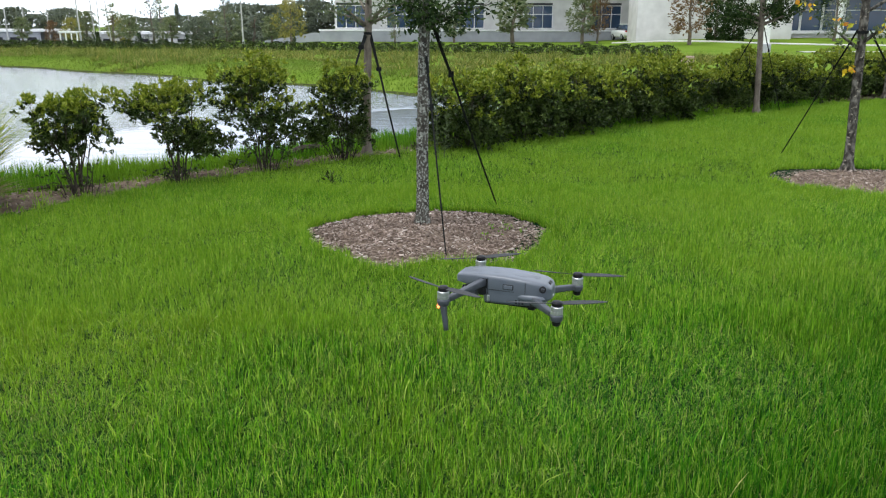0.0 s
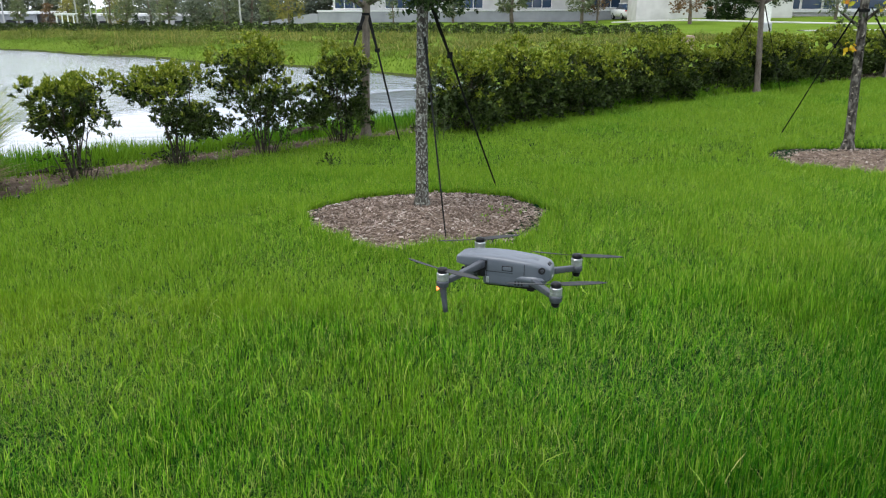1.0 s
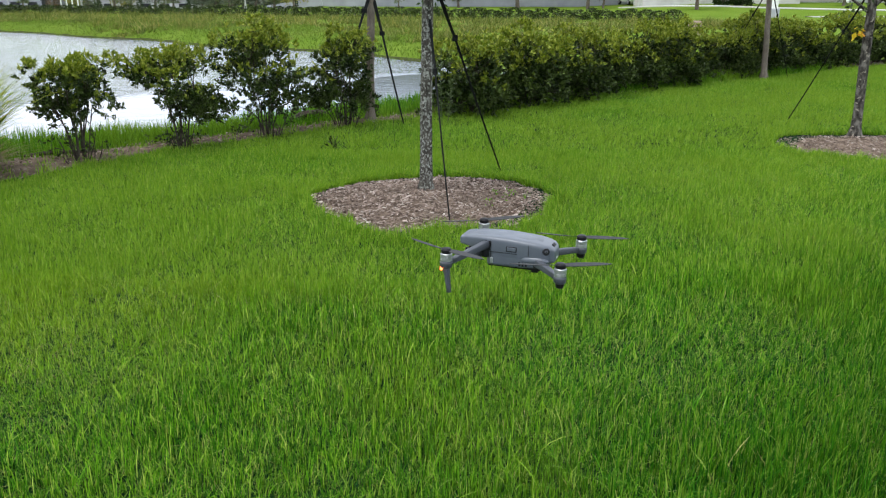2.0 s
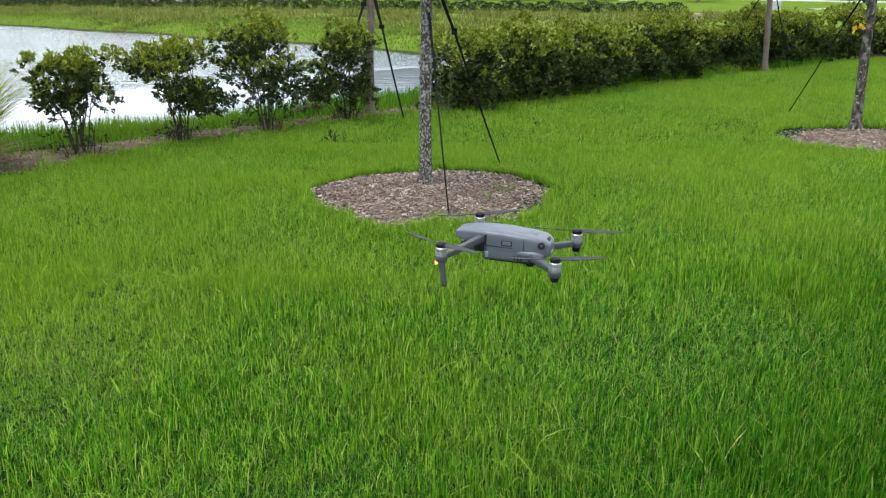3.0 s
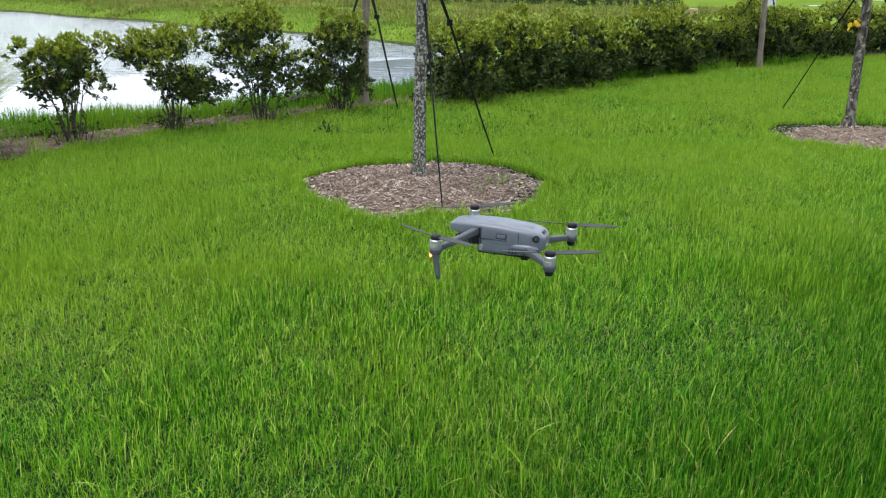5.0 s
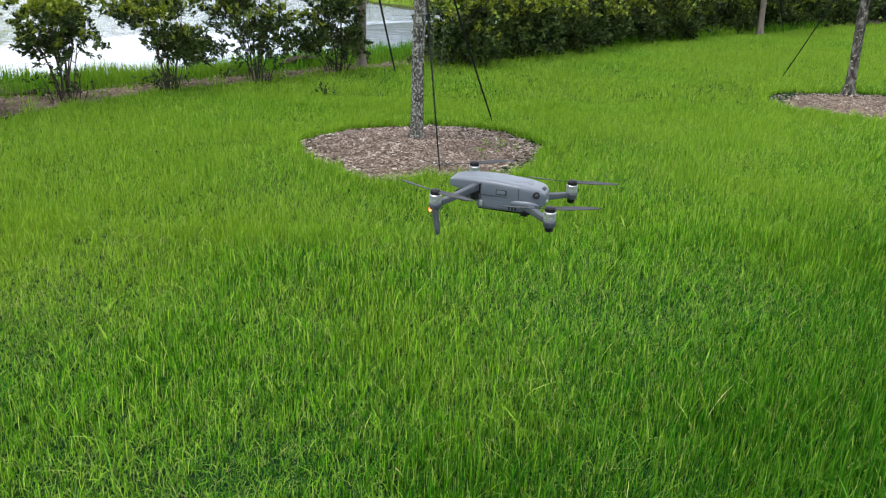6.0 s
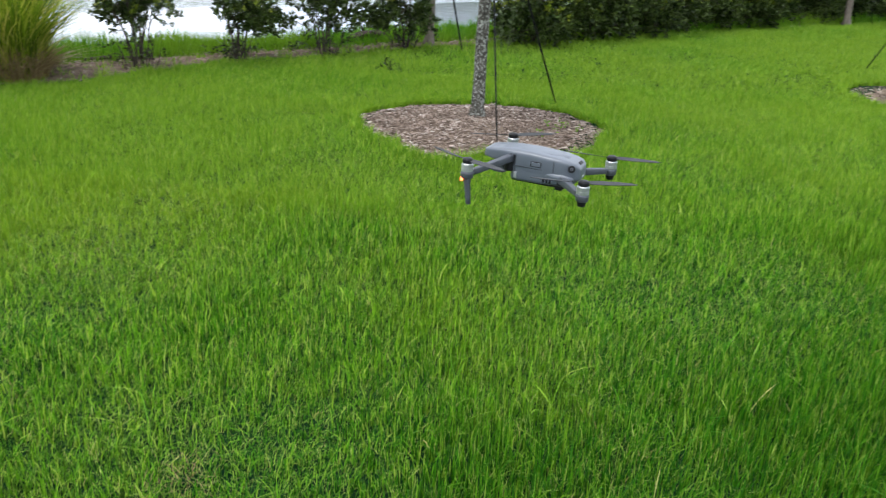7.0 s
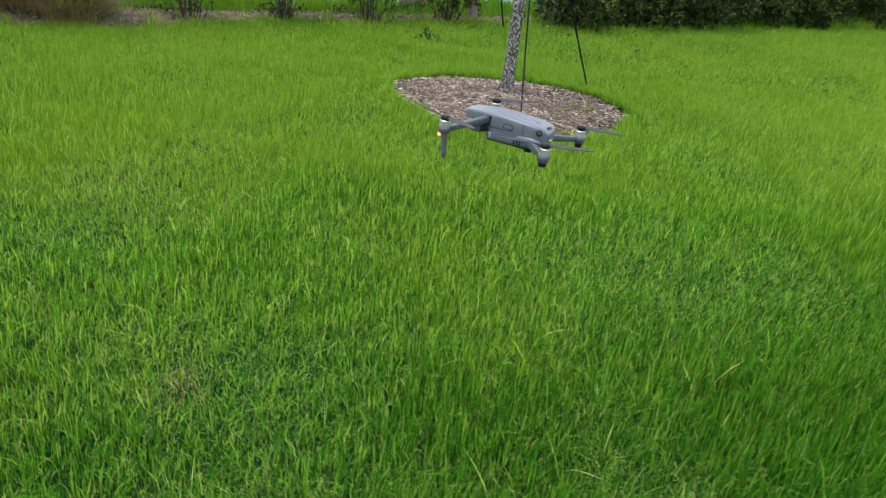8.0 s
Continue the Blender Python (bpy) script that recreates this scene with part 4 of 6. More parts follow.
M["lens"] = surface("black_lens", (0.004, 0.004, 0.005), (0.008, 0.008, 0.010), 30.0, 0.08, 300.0, 0)
M["propeller"] = surface("dark_propeller", (0.018, 0.020, 0.022), (0.032, 0.034, 0.036), 30.0, 0.75, 200.0, 0)
M["pale"] = surface("pale_print", (0.72, 0.73, 0.74), (0.82, 0.82, 0.82), 60.0, 0.5, 300.0, 0)
m, n, l, b = mat("red_signal_lamp", 0.3)
M["signal"] = m
b.inputs["Base Color"].default_value = (0.7, 0.08, 0.03, 1)
b.inputs["Emission Color"].default_value = (1.0, 0.16, 0.05, 1)
b.inputs["Emission Strength"].default_value = 6.0


def loft(stations, sides=32, power=3.2):
    """A hull through rounded sections: (x, half width, bottom, top)."""
    bm, rings = bmesh.new(), []
    for x, w, zb, zt in stations:
        ring = []
        for s in range(sides):
            a = 2 * math.pi * (s + 0.5) / sides
            c, q = math.cos(a), math.sin(a)
            e = 2 / power
            ring.append(bm.verts.new((x, math.copysign(abs(c) ** e, c) * w, (zb + zt) / 2 + math.copysign(abs(q) ** e, q) * (zt - zb) / 2)))
        rings.append(ring)
    for a, b2 in zip(rings, rings[1:]):
        for s in range(sides):
            bm.faces.new((a[s], a[(s + 1) % sides], b2[(s + 1) % sides], b2[s]))
    bm.faces.new(list(reversed(rings[0])))
    bm.faces.new(rings[-1])
    return bm


def arm_beam(a, b2, w0, h0, w1, h1):
    """A tapered, bevelled beam between two places."""
    bm = bmesh.new()
    a, b2 = Vector(a), Vector(b2)
    way = (b2 - a).normalized()
    side = way.cross(Vector((0, 0, 1))).normalized()
    up = side.cross(way)
    rows = []
    for f in (0.0, 0.12, 0.3, 0.75, 1.0):
        p = a.lerp(b2, f)
        w, h = w0 + (w1 - w0) * f, h0 + (h1 - h0) * f + (0.002 if f == 0.12 else 0)
        ring = []
        for s in range(12):
            t = 2 * math.pi * (s + 0.5) / 12
            c, q = math.cos(t), math.sin(t)
            ring.append(bm.verts.new(p + side * math.copysign(abs(c) ** 0.24, c) * w / 2 + up * math.copysign(abs(q) ** 0.24, q) * h / 2))
        rows.append(ring)
    for r, q in zip(rows, rows[1:]):
        for s in range(12):
            bm.faces.new((r[s], r[(s + 1) % 12], q[(s + 1) % 12], q[s]))
    bm.faces.new(rows[0][::-1])
    bm.faces.new(rows[-1])
    return bm


def propeller_blade(turn):
    """One twisted, swept blade of a propeller, about z."""
    bm, rows = bmesh.new(), []
    for k in range(9):
        f = k / 8
        r = 0.009 + 0.100 * f
        w = 0.006 + 0.010 * math.sin(math.pi * min(1, 0.18 + f * 0.78)) - 0.006 * (f > 0.95)
        tilt = radians(16 - 12 * f)
        sweep = -0.006 * f * f
        p = Vector((r, sweep, 0.003 * f))
        s = Vector((0, math.cos(tilt), math.sin(tilt))) * w / 2
        up = Vector((0, 0, 0.0006))
        rows.append([bm.verts.new(p - s - up), bm.verts.new(p + s - up), bm.verts.new(p + s + up), bm.verts.new(p - s + up)])
    for r, q in zip(rows, rows[1:]):
        for c in range(4):
            bm.faces.new((r[c], r[(c + 1) % 4], q[(c + 1) % 4], q[c]))
    bm.faces.new(rows[0][::-1])
    bm.faces.new(rows[-1])
    bm.transform(Matrix.Rotation(turn, 4, "Z"))
    return bm


drone = thing("drone", pose(0.142, 1.785, 1.019, -1.0, 0.3, -20), "grey folding camera drone hovering over the lawn", "drone")
hull = part("hull", loft([(-0.116, 0.024, 0.013, 0.024), (-0.113, 0.030, 0.009, 0.028), (-0.102, 0.034, 0.008, 0.031), (-0.070, 0.038, 0.002, 0.0345), (-0.046, 0.0405, -0.002, 0.036),
                          (-0.040, 0.0415, -0.012, 0.0363), (0.000, 0.0425, -0.014, 0.0365), (0.035, 0.0425, -0.014, 0.034), (0.062, 0.0415, -0.014, 0.0322), (0.085, 0.0385, -0.014, 0.0285), (0.097, 0.034, -0.014, 0.0250), (0.1045, 0.028, -0.013, 0.0190), (0.108, 0.020, -0.011, 0.010)], 48, 7.5), M["drone"], drone, "smooth grey upper shell", True)
part("lower_body", loft([(-0.047, 0.034, -0.0275, 0.004), (-0.044, 0.040, -0.0305, 0.006), (-0.030, 0.0418, -0.0315, 0.008), (0.030, 0.0422, -0.0305, 0.008), (0.066, 0.0405, -0.028, 0.004), (0.086, 0.034, -0.025, 0.0), (0.096, 0.026, -0.022, -0.004)], 44, 7.0), M["drone"], drone, "", True)
part("belly_plate", boxed(-0.045, 0.078, -0.031, 0.031, -0.0345, -0.029, 0.002), M["black"], drone)
part("top_ridge", loft([(-0.098, 0.012, 0.026, 0.0312), (-0.070, 0.022, 0.030, 0.0352), (-0.02, 0.024, 0.032, 0.0370), (0.04, 0.022, 0.028, 0.0346), (0.075, 0.013, 0.024, 0.0310)], 24, 3.0), M["drone"], drone, "", True)
for sy in (-1, 1):
    # battery catch: a raised pill with a recessed face
    bm = bmesh.new()
    box(bm, -0.0125, 0.0125, -0.0062, 0.0062, -0.0015, 0.0015, 0.0014, Matrix.Translation((0.012, sy * 0.0422, 0.013)) @ Matrix.Rotation(radians(90), 4, "X"))
    catch = part("battery_catch", bm, M["black"], drone)
    part("button", boxed(-0.0105, 0.0105, -0.0044, 0.0044, -0.0016, 0.0016, 0.0012, Matrix.Translation((0.012, sy * 0.0430, 0.013)) @ Matrix.Rotation(radians(90), 4, "X")), M["drone"], catch)
    # shoulder blister ahead of the vents
    part("shoulder", loft([(0.028, 0.002, -0.012, -0.006), (0.045, 0.006, -0.016, -0.001), (0.075, 0.008, -0.017, 0.000), (0.092, 0.006, -0.014, -0.003), (0.098, 0.002, -0.010, -0.006)], 16, 2.4), M["drone"], drone, "", True).location = (0, sy * 0.0385, 0)
    for k in range(3):
        part("vent", boxed(-0.0022, 0.0022, -0.001, 0.0012, -0.0048, 0.0048, 0.0006, Matrix.Translation((0.032 + 0.0075 * k, sy * 0.0414, -0.0195))), M["black"], drone)
    # black block on the hull, drawn for the dark hole the rear arm leaves
    part("hinge_recess", boxed(-0.050, -0.037, sy * 0.0385 - 0.0035, sy * 0.0385 + 0.0045, 0.004, 0.027, 0.001), M["black"], drone, "black block for the arm hinge hole")
    # seam along the side
    part("seam", boxed(-0.045, 0.026, -0.0004, 0.0004, -0.0005, 0.0005, 0, Matrix.Translation((0, sy * 0.0424, 0.0030))), M["black"], drone)
    for sx, z0, z1 in ((-0.036, -0.010, 0.030), (0.052, 0.001, 0.027)):
        part("seam", boxed(sx - 0.0004, sx + 0.0004, sy * 0.0419 - 0.001, sy * 0.0419 + 0.001, z0, z1), M["black"], drone)
    part("foot_pad", boxed(-0.0035, 0.0035, -0.002, 0.002, -0.007, 0.007, 0.0015, Matrix.Translation((-0.034, sy * 0.0412, -0.018))), M["silver"], drone, "bright side contact")
    # obstacle sensor
    eye = part("sensor", lathe(bmesh.new(), [(0.0068, -0.004), (0.0068, 0.0012), (0.0052, 0.0016)], 20, Matrix.Translation((0.0985, sy * 0.0135, 0.0105)) @ Matrix.Rotation(radians(24) * sy, 4, "Z") @ Matrix.Rotation(radians(68), 4, "Y")), M["black"], drone)
    part("lens", lathe(bmesh.new(), [(0.0042, 0.0), (0.0038, 0.0019), (0.0018, 0.0028)], 18, Matrix.Translation((0.0985, sy * 0.0135, 0.0105)) @ Matrix.Rotation(radians(24) * sy, 4, "Z") @ Matrix.Rotation(radians(68), 4, "Y")), M["lens"], eye)
    side_at = Matrix.Translation((0.0908, sy * 0.0368, 0.0150)) @ Matrix.Rotation(radians(58) * sy, 4, "Z") @ Matrix.Rotation(radians(78), 4, "Y")
    side = part("side_sensor", lathe(bmesh.new(), [(0.0080, -0.006), (0.0080, 0.0014), (0.0070, 0.0021)], 22, side_at), M["black"], drone)
    part("ring", lathe(bmesh.new(), [(0.0034, 0.0), (0.0034, 0.0024), (0.0026, 0.0026)], 20, side_at), M["arm"], side)
    part("lens", lathe(bmesh.new(), [(0.0022, 0.0), (0.0022, 0.0028), (0.0010, 0.0034)], 18, side_at), M["lens"], side)
    part("belly_sensor", boxed(0.055, 0.072, sy * 0.02 - 0.007, sy * 0.02 + 0.007, -0.041, -0.031, 0.003), M["black"], drone)
    # hinge pods
    part("hinge", lathe(bmesh.new(), [(0.010, -0.018), (0.0125, -0.015), (0.0125, 0.012), (0.010, 0.015)], 18, Matrix.Translation((-0.050, sy * 0.034, 0.006))), M["black"], drone)
    part("hinge", lathe(bmesh.new(), [(0.009, -0.012), (0.0115, -0.010), (0.0115, 0.010), (0.009, 0.012)], 18, Matrix.Translation((0.070, sy * 0.031, -0.014))), M["black"], drone)
    # arms, motors, propellers
    for leg_end in (True, False):
        mx, my, mz = (-0.125, sy * 0.137, 0.0) if leg_end else (0.125, sy * 0.1155, -0.010)
        root = (-0.062, sy * 0.038, 0.019) if leg_end else (0.050, sy * 0.032, -0.012)
        arm = part("arm", arm_beam(root, (mx, my, mz - 0.006), 0.015, 0.0155 if leg_end else 0.017, 0.012, 0.012), M["arm"], drone, "", True)
        part("motor_seat", lathe(bmesh.new(), [(0.0115, -0.015), (0.0132, -0.013), (0.0140, -0.004), (0.0135, 0.0)], 22, Matrix.Translation((mx, my, mz))), M["arm"], arm, "", True)
        part("motor", lathe(bmesh.new(), [(0.0115, 0.0), (0.0132, 0.001), (0.0132, 0.007), (0.0126, 0.0075), (0.0126, 0.0085), (0.0134, 0.009), (0.0134, 0.0165), (0.012, 0.018)], 24, Matrix.Translation((mx, my, mz))), M["silver"], arm, "silver motor bell")
        hub = part("propeller", lathe(bmesh.new(), [(0.0105, 0.018), (0.0118, 0.0195), (0.0118, 0.026), (0.009, 0.029), (0.004, 0.030)], 20, Matrix.Translation((mx, my, mz))), M["black"], drone, "black propeller hub with two blades")
        turn = radians({(True, -1): 160, (True, 1): 40, (False, -1): 25, (False, 1): 12}[(leg_end, sy)])
        for k in range(2):
            part("blade", propeller_blade(turn + math.pi * k), M["propeller"], hub).location = (mx, my, mz + 0.025)
        if leg_end:
            leg = part("leg", arm_beam((mx, my, mz - 0.014), (mx + 0.009, my + sy * 0.003, mz - 0.072), 0.011, 0.012, 0.008, 0.008), M["arm"], arm, "", True)
            part("signal_lamp", boxed(-0.002, 0.002, -0.0042, 0.0042, -0.005, 0.005, 0.0015, Matrix.Translation((mx - 0.0105, my + sy * 0.002, mz - 0.017))), M["signal"], arm, "glowing red signal light")
        else:
            part("foot", lathe(bmesh.new(), [(0.005, -0.027), (0.0085, -0.025), (0.0105, -0.014)], 16, Matrix.Translation((mx, my, mz))), M["black"], arm)
# tail: window between the eyes, emblem, sticker with unreadable print
part("tail_window", boxed(-0.0015, 0.0015, -0.010, 0.010, -0.004, 0.004, 0.0012, Matrix.Translation((0.1000, 0, 0.0228)) @ Matrix.Rotation(radians(-52), 4, "Y")), M["black"], drone)
part("emblem", boxed(-0.0012, 0.0012, -0.0065, 0.0065, -0.0038, 0.0038, 0.0011, Matrix.Translation((0.1068, 0, -0.003)) @ Matrix.Rotation(radians(-14), 4, "Y")), M["pale"], drone, "pale oval emblem")
part("charge_port", boxed(-0.002, 0.003, -0.010, 0.010, -0.004, 0.004, 0.001, Matrix.Translation((0.094, 0, -0.017))), M["black"], drone)
sticker_m = Matrix.Translation((-0.066, 0.0700, 0.009)) @ Matrix.Rotation(radians(122.5), 4, "Z")
sticker = part("sticker", boxed(-0.011, 0.011, -0.0093, -0.0083, -0.006, 0.006, 0.0003, sticker_m), M["pale"], drone, "white sticker with grey bars")
for k in range(3):
    part("print_bar", boxed(-0.009 + 0.0065 * k, -0.0045 + 0.0065 * k, -0.0099, -0.0092, -0.0035 + 0.002 * (k % 2), 0.003, 0, sticker_m), M["arm"], sticker)
# camera on its gimbal, under the nose
gimbal = part("gimbal", boxed(-0.100, -0.052, -0.016, 0.016, -0.012, 0.000, 0.004), M["black"], drone)
part("gimbal_yoke", boxed(-0.094, -0.070, -0.021, -0.015, -0.026, -0.006, 0.003), M["arm"], gimbal)
part("camera_body", boxed(-0.104, -0.068, -0.014, 0.014, -0.028, -0.005, 0.006), M["drone"], gimbal, "grey rounded camera block", True)
part("camera_lens", lathe(bmesh.new(), [(0.0095, 0.0), (0.0095, 0.006), (0.0075, 0.0075)], 22, Matrix.Translation((-0.103, 0, -0.016)) @ Matrix.Rotation(radians(-90), 4, "Y")), M["lens"], gimbal)


for ob in drone.children:
    if not ob.name.startswith(("arm", "propeller")):
        ob.location.x -= 0.016


# ---- the far side: bank planting, building, distance ----
def window_unit(parent, x0, x1, z0, z1, y, cols, rows, head=0.0):
    """A framed window set into a wall that faces the lawn."""
    w = part("window", boxed(x0, x1, y + 0.10, y + 0.16, z0, z1), M["shade"], parent)
    bar = 0.07
    # dark strip across the window's head
    if head:
        part("blind_box", boxed(x0, x1, y + 0.0, y + 0.10, z1 - head, z1, 0.01), M["shade"], w)
    top = z1 - head
    for k in range(cols + 1):
        x = x0 + (x1 - x0) * k / cols
        part("mullion", boxed(x - bar / 2, x + bar / 2, y - 0.02, y + 0.09, z0, top, 0.01), M["white"], w)
    for r in range(rows + 1):
        z = z0 + (top - z0) * (0 if r == 0 else 1 if r == rows else 0.62)
        part("transom", boxed(x0, x1, y - 0.015, y + 0.085, z - bar / 2, z + bar / 2, 0.01), M["white"], w)
    for k in range(cols):
        for r in range(rows):
            a, b2 = (z0, z0 + (top - z0) * 0.62) if r == 0 else (z0 + (top - z0) * 0.62, top)
            if rows == 1:
                a, b2 = z0, top
            xa, xb = x0 + (x1 - x0) * k / cols, x0 + (x1 - x0) * (k + 1) / cols
            part("pane", boxed(xa + 0.03, xb - 0.03, y + 0.05, y + 0.07, a + 0.03, b2 - 0.03), M["dark_window"], w)
    return w


def pierced_wall(parent, name, x0, x1, y0, y1, z0, z1, holes, material, label=""):
    """A thick wall with openings right through it: (x0, x1, z0, z1)."""
    bm, made = bmesh.new(), {}
    xs = sorted({x0, x1, *(h[0] for h in holes), *(h[1] for h in holes)})
    zs = sorted({z0, z1, *(h[2] for h in holes), *(h[3] for h in holes)})

    def at(i, j, y):
        if (i, j, y) not in made:
            made[i, j, y] = bm.verts.new((xs[i], y, zs[j]))
        return made[i, j, y]

    def solid(i, j):
        if not (0 <= i < len(xs) - 1 and 0 <= j < len(zs) - 1):
            return False
        cx, cz = (xs[i] + xs[i + 1]) / 2, (zs[j] + zs[j + 1]) / 2
        return not any(a < cx < b2 and c < cz < d for a, b2, c, d in holes)

    for i in range(len(xs) - 1):
        for j in range(len(zs) - 1):
            if not solid(i, j):
                continue
            ring = ((i, j), (i + 1, j), (i + 1, j + 1), (i, j + 1))
            for y in (y0, y1):
                bm.faces.new([at(p, q, y) for p, q in ring])
            for k, (di, dj) in enumerate(((0, -1), (1, 0), (0, 1), (-1, 0))):
                if not solid(i + di, j + dj):
                    (p, q), (r, t) = ring[k], ring[(k + 1) % 4]
                    bm.faces.new((at(p, q, y0), at(r, t, y0), at(r, t, y1), at(p, q, y1)))
    return part(name, bm, material, parent, label)


house = thing("building", pose(0, 0, 0), "long white stucco building with blue-tinted windows", "building")
centres = [-10.6, -5.0, 2.6, 10.2, 17.8]
holes = [(c - 1.6, c + 1.6, 1.46, 4.15) for c in centres]
pierced_wall(house, "wall", -12.4, 21, 92.0, 92.4, 0, 8.5, holes, M["stucco"])
for c in centres:
    window_unit(house, c - 1.6, c + 1.6, 1.46, 4.15, 92.0, 3, 2, 0.3)
part("plinth", boxed(-13.9, 19.2, 90.6, 92.0, -0.3, 1.12, 0.03), M["plinth"], house, "grey rendered plinth")
part("plinth_cap", boxed(-14.0, 19.25, 90.5, 92.0, 1.12, 1.30, 0.02), M["white"], house)
part("side_block", boxed(18.45, 33.5, 80.0, 84.0, -0.3, 8.5, 0.05), M["stucco"], house, "plain white projecting wing")
part("rear_block", boxed(21.0, 33.5, 84.0, 92.0, -0.3, 8.5, 0.05), M["stucco"], house)
holes = [(34.6 + 2.25 * k, 36.7 + 2.25 * k, 1.25, 4.6) for k in range(12)]
pierced_wall(house, "wall", 33.5, 64, 86.0, 86.4, 0.2, 8.5, holes, M["stucco"])
for a, b2, c, d in holes:
    window_unit(house, a, b2, c, d, 86.0, 1, 2)
part("sill", boxed(33.5, 64, 85.6, 86.0, 0.95, 1.22, 0.02), M["white"], house)
part("canopy", boxed(33.6, 64, 83.5, 86.0, 4.7, 5.1, 0.03), M["shade"], house, "dark flat canopy")
for x in (39.9, 47.5, 55.0):
    part("column", boxed(x - 0.28, x + 0.28, 84.0, 84.56, 0.2, 4.7, 0.02), M["white"], house)
part("roof", boxed(-12.6, 64.3, 86.2, 110, 8.5, 8.9, 0.04), M["plinth"], house)
part("back_wall", boxed(-12.4, 64, 109, 109.4, 0, 8.5), M["stucco"], house)

ramp_wall = thing("ramp_wall", pose(0, 0, 0), "low grey concrete wall rising towards the building", "wall")
bm = bmesh.new()
prof = [(-20.0, -0.2), (-13.9, -0.2), (-13.9, 0.95), (-14.6, 0.95), (-16.5, 0.6), (-20.0, 0.1)]
front = [bm.verts.new((x, 90.4, z)) for x, z in prof]
back = [bm.verts.new((x, 90.8, z)) for x, z in prof]
bm.faces.new(front)
bm.faces.new(back[::-1])
for k in range(6):
    bm.faces.new((front[k], back[k], back[(k + 1) % 6], front[(k + 1) % 6]))
part("ramp_face", bm, M["plinth"], ramp_wall)


def ribbon(name, pts, wide, lift, material, label):
    bm, rows = bmesh.new(), []
    fine = []
    for p, q in zip(pts, pts[1:]):
        for k in range(8):
            fine.append(Vector(p).lerp(Vector(q), k / 8))
    fine.append(Vector(pts[-1]))
    for k, p in enumerate(fine):
        way = (fine[min(k + 1, len(fine) - 1)] - fine[max(0, k - 1)]).normalized()
        s = Vector((-way.y, way.x)) * wide / 2
        row = []
        for sgn in (-1, 1):
            x, y = p.x + s.x * sgn, p.y + s.y * sgn
            z = float(height(x, y)) + lift
            row += [bm.verts.new((x, y, z)), bm.verts.new((x, y, z - 0.3))]
        rows.append(row)
    for a, b2 in zip(rows, rows[1:]):
        for i, j in ((0, 2), (1, 0), (2, 3)):
            bm.faces.new((a[i], a[j], b2[j], b2[i]))
    return tagged(part(name, bm, material, None), label, "path", kind="structure")


ribbon("pavement", [(16.0, 79.2), (20.5, 78.0), (27.0, 71.5), (33.0, 68.0), (48.0, 66.0)], 1.5, 0.06, M["path"], "pale concrete path across the building's lawn")
ribbon("pavement", [(23.5, 54.5), (30.0, 55.5), (40.0, 58.0)], 0.9, 0.05, M["path"], "narrow pale concrete path beyond the hedge")


def parked_car(m):
    ob = thing("car", m, "white estate car parked beside the building", "car")
    secs = [(-2.2, 0.45, 0.95, 0.80), (-2.12, 0.35, 1.02, 0.86), (-1.2, 0.30, 1.05, 0.90), (0.3, 0.28, 1.05, 0.91), (1.3, 0.28, 1.00, 0.90), (2.0, 0.32, 0.98, 0.88), (2.2, 0.42, 0.90, 0.80)]
    part("body", loft([(x, w, z0, z1) for x, z0, z1, w in secs], 24, 5.0), M["white"], ob, "", True)
    part("cabin", loft([(-1.15, 0.72, 0.95, 1.02), (-0.5, 0.74, 0.95, 1.52), (0.2, 0.76, 0.95, 1.63), (1.4, 0.76, 0.95, 1.60), (1.85, 0.74, 0.95, 1.45), (2.1, 0.70, 0.95, 1.02)], 24, 4.0), M["dark_window"], ob, "dark glazed cabin", True)
    part("roof", boxed(-0.3, 1.75, -0.68, 0.68, 1.56, 1.66, 0.04), M["white"], ob)
    for x in (-1.35, 1.35):
        for y in (-0.82, 0.82):
            w = part("wheel", lathe(bmesh.new(), [(0.24, -0.1), (0.33, -0.09), (0.34, 0), (0.33, 0.09), (0.24, 0.1)], 20, Matrix.Translation((x, y, 0.33)) @ Matrix.Rotation(radians(90), 4, "X")), M["rubber"], ob)
            part("rim", lathe(bmesh.new(), [(0.2, -0.11), (0.22, -0.1), (0.22, 0.1), (0.2, 0.11)], 14, Matrix.Translation((x, y, 0.33)) @ Matrix.Rotation(radians(90), 4, "X")), M["silver"], w)
    for y in (-0.7, 0.7):
        part("tail_lamp", boxed(2.08, 2.2, y - 0.12, y + 0.12, 0.80, 0.97, 0.03), M["lamp_red"], ob)
    part("bumper", boxed(2.1, 2.28, -0.8, 0.8, 0.42, 0.62, 0.05), M["white"], ob)
    return ob


parked_car(pose(18.9, 86.9, float(height(18.9, 86.9)), 0, 0, -82))

post = thing("light_pole", pose(21.0, 54.0, 0), "pale square light pole beyond the hedge", "pole")
part("shaft", boxed(-0.17, 0.17, -0.17, 0.17, -0.1, 6.0, 0.02), M["white"], post)
part("footing", lathe(bmesh.new(), [(0.34, -0.1), (0.34, 0.5), (0.30, 0.56)], 18), M["plinth"], post)


# ---- distant trees ----
NEARER = 0.70  # scale of the skyline's distances

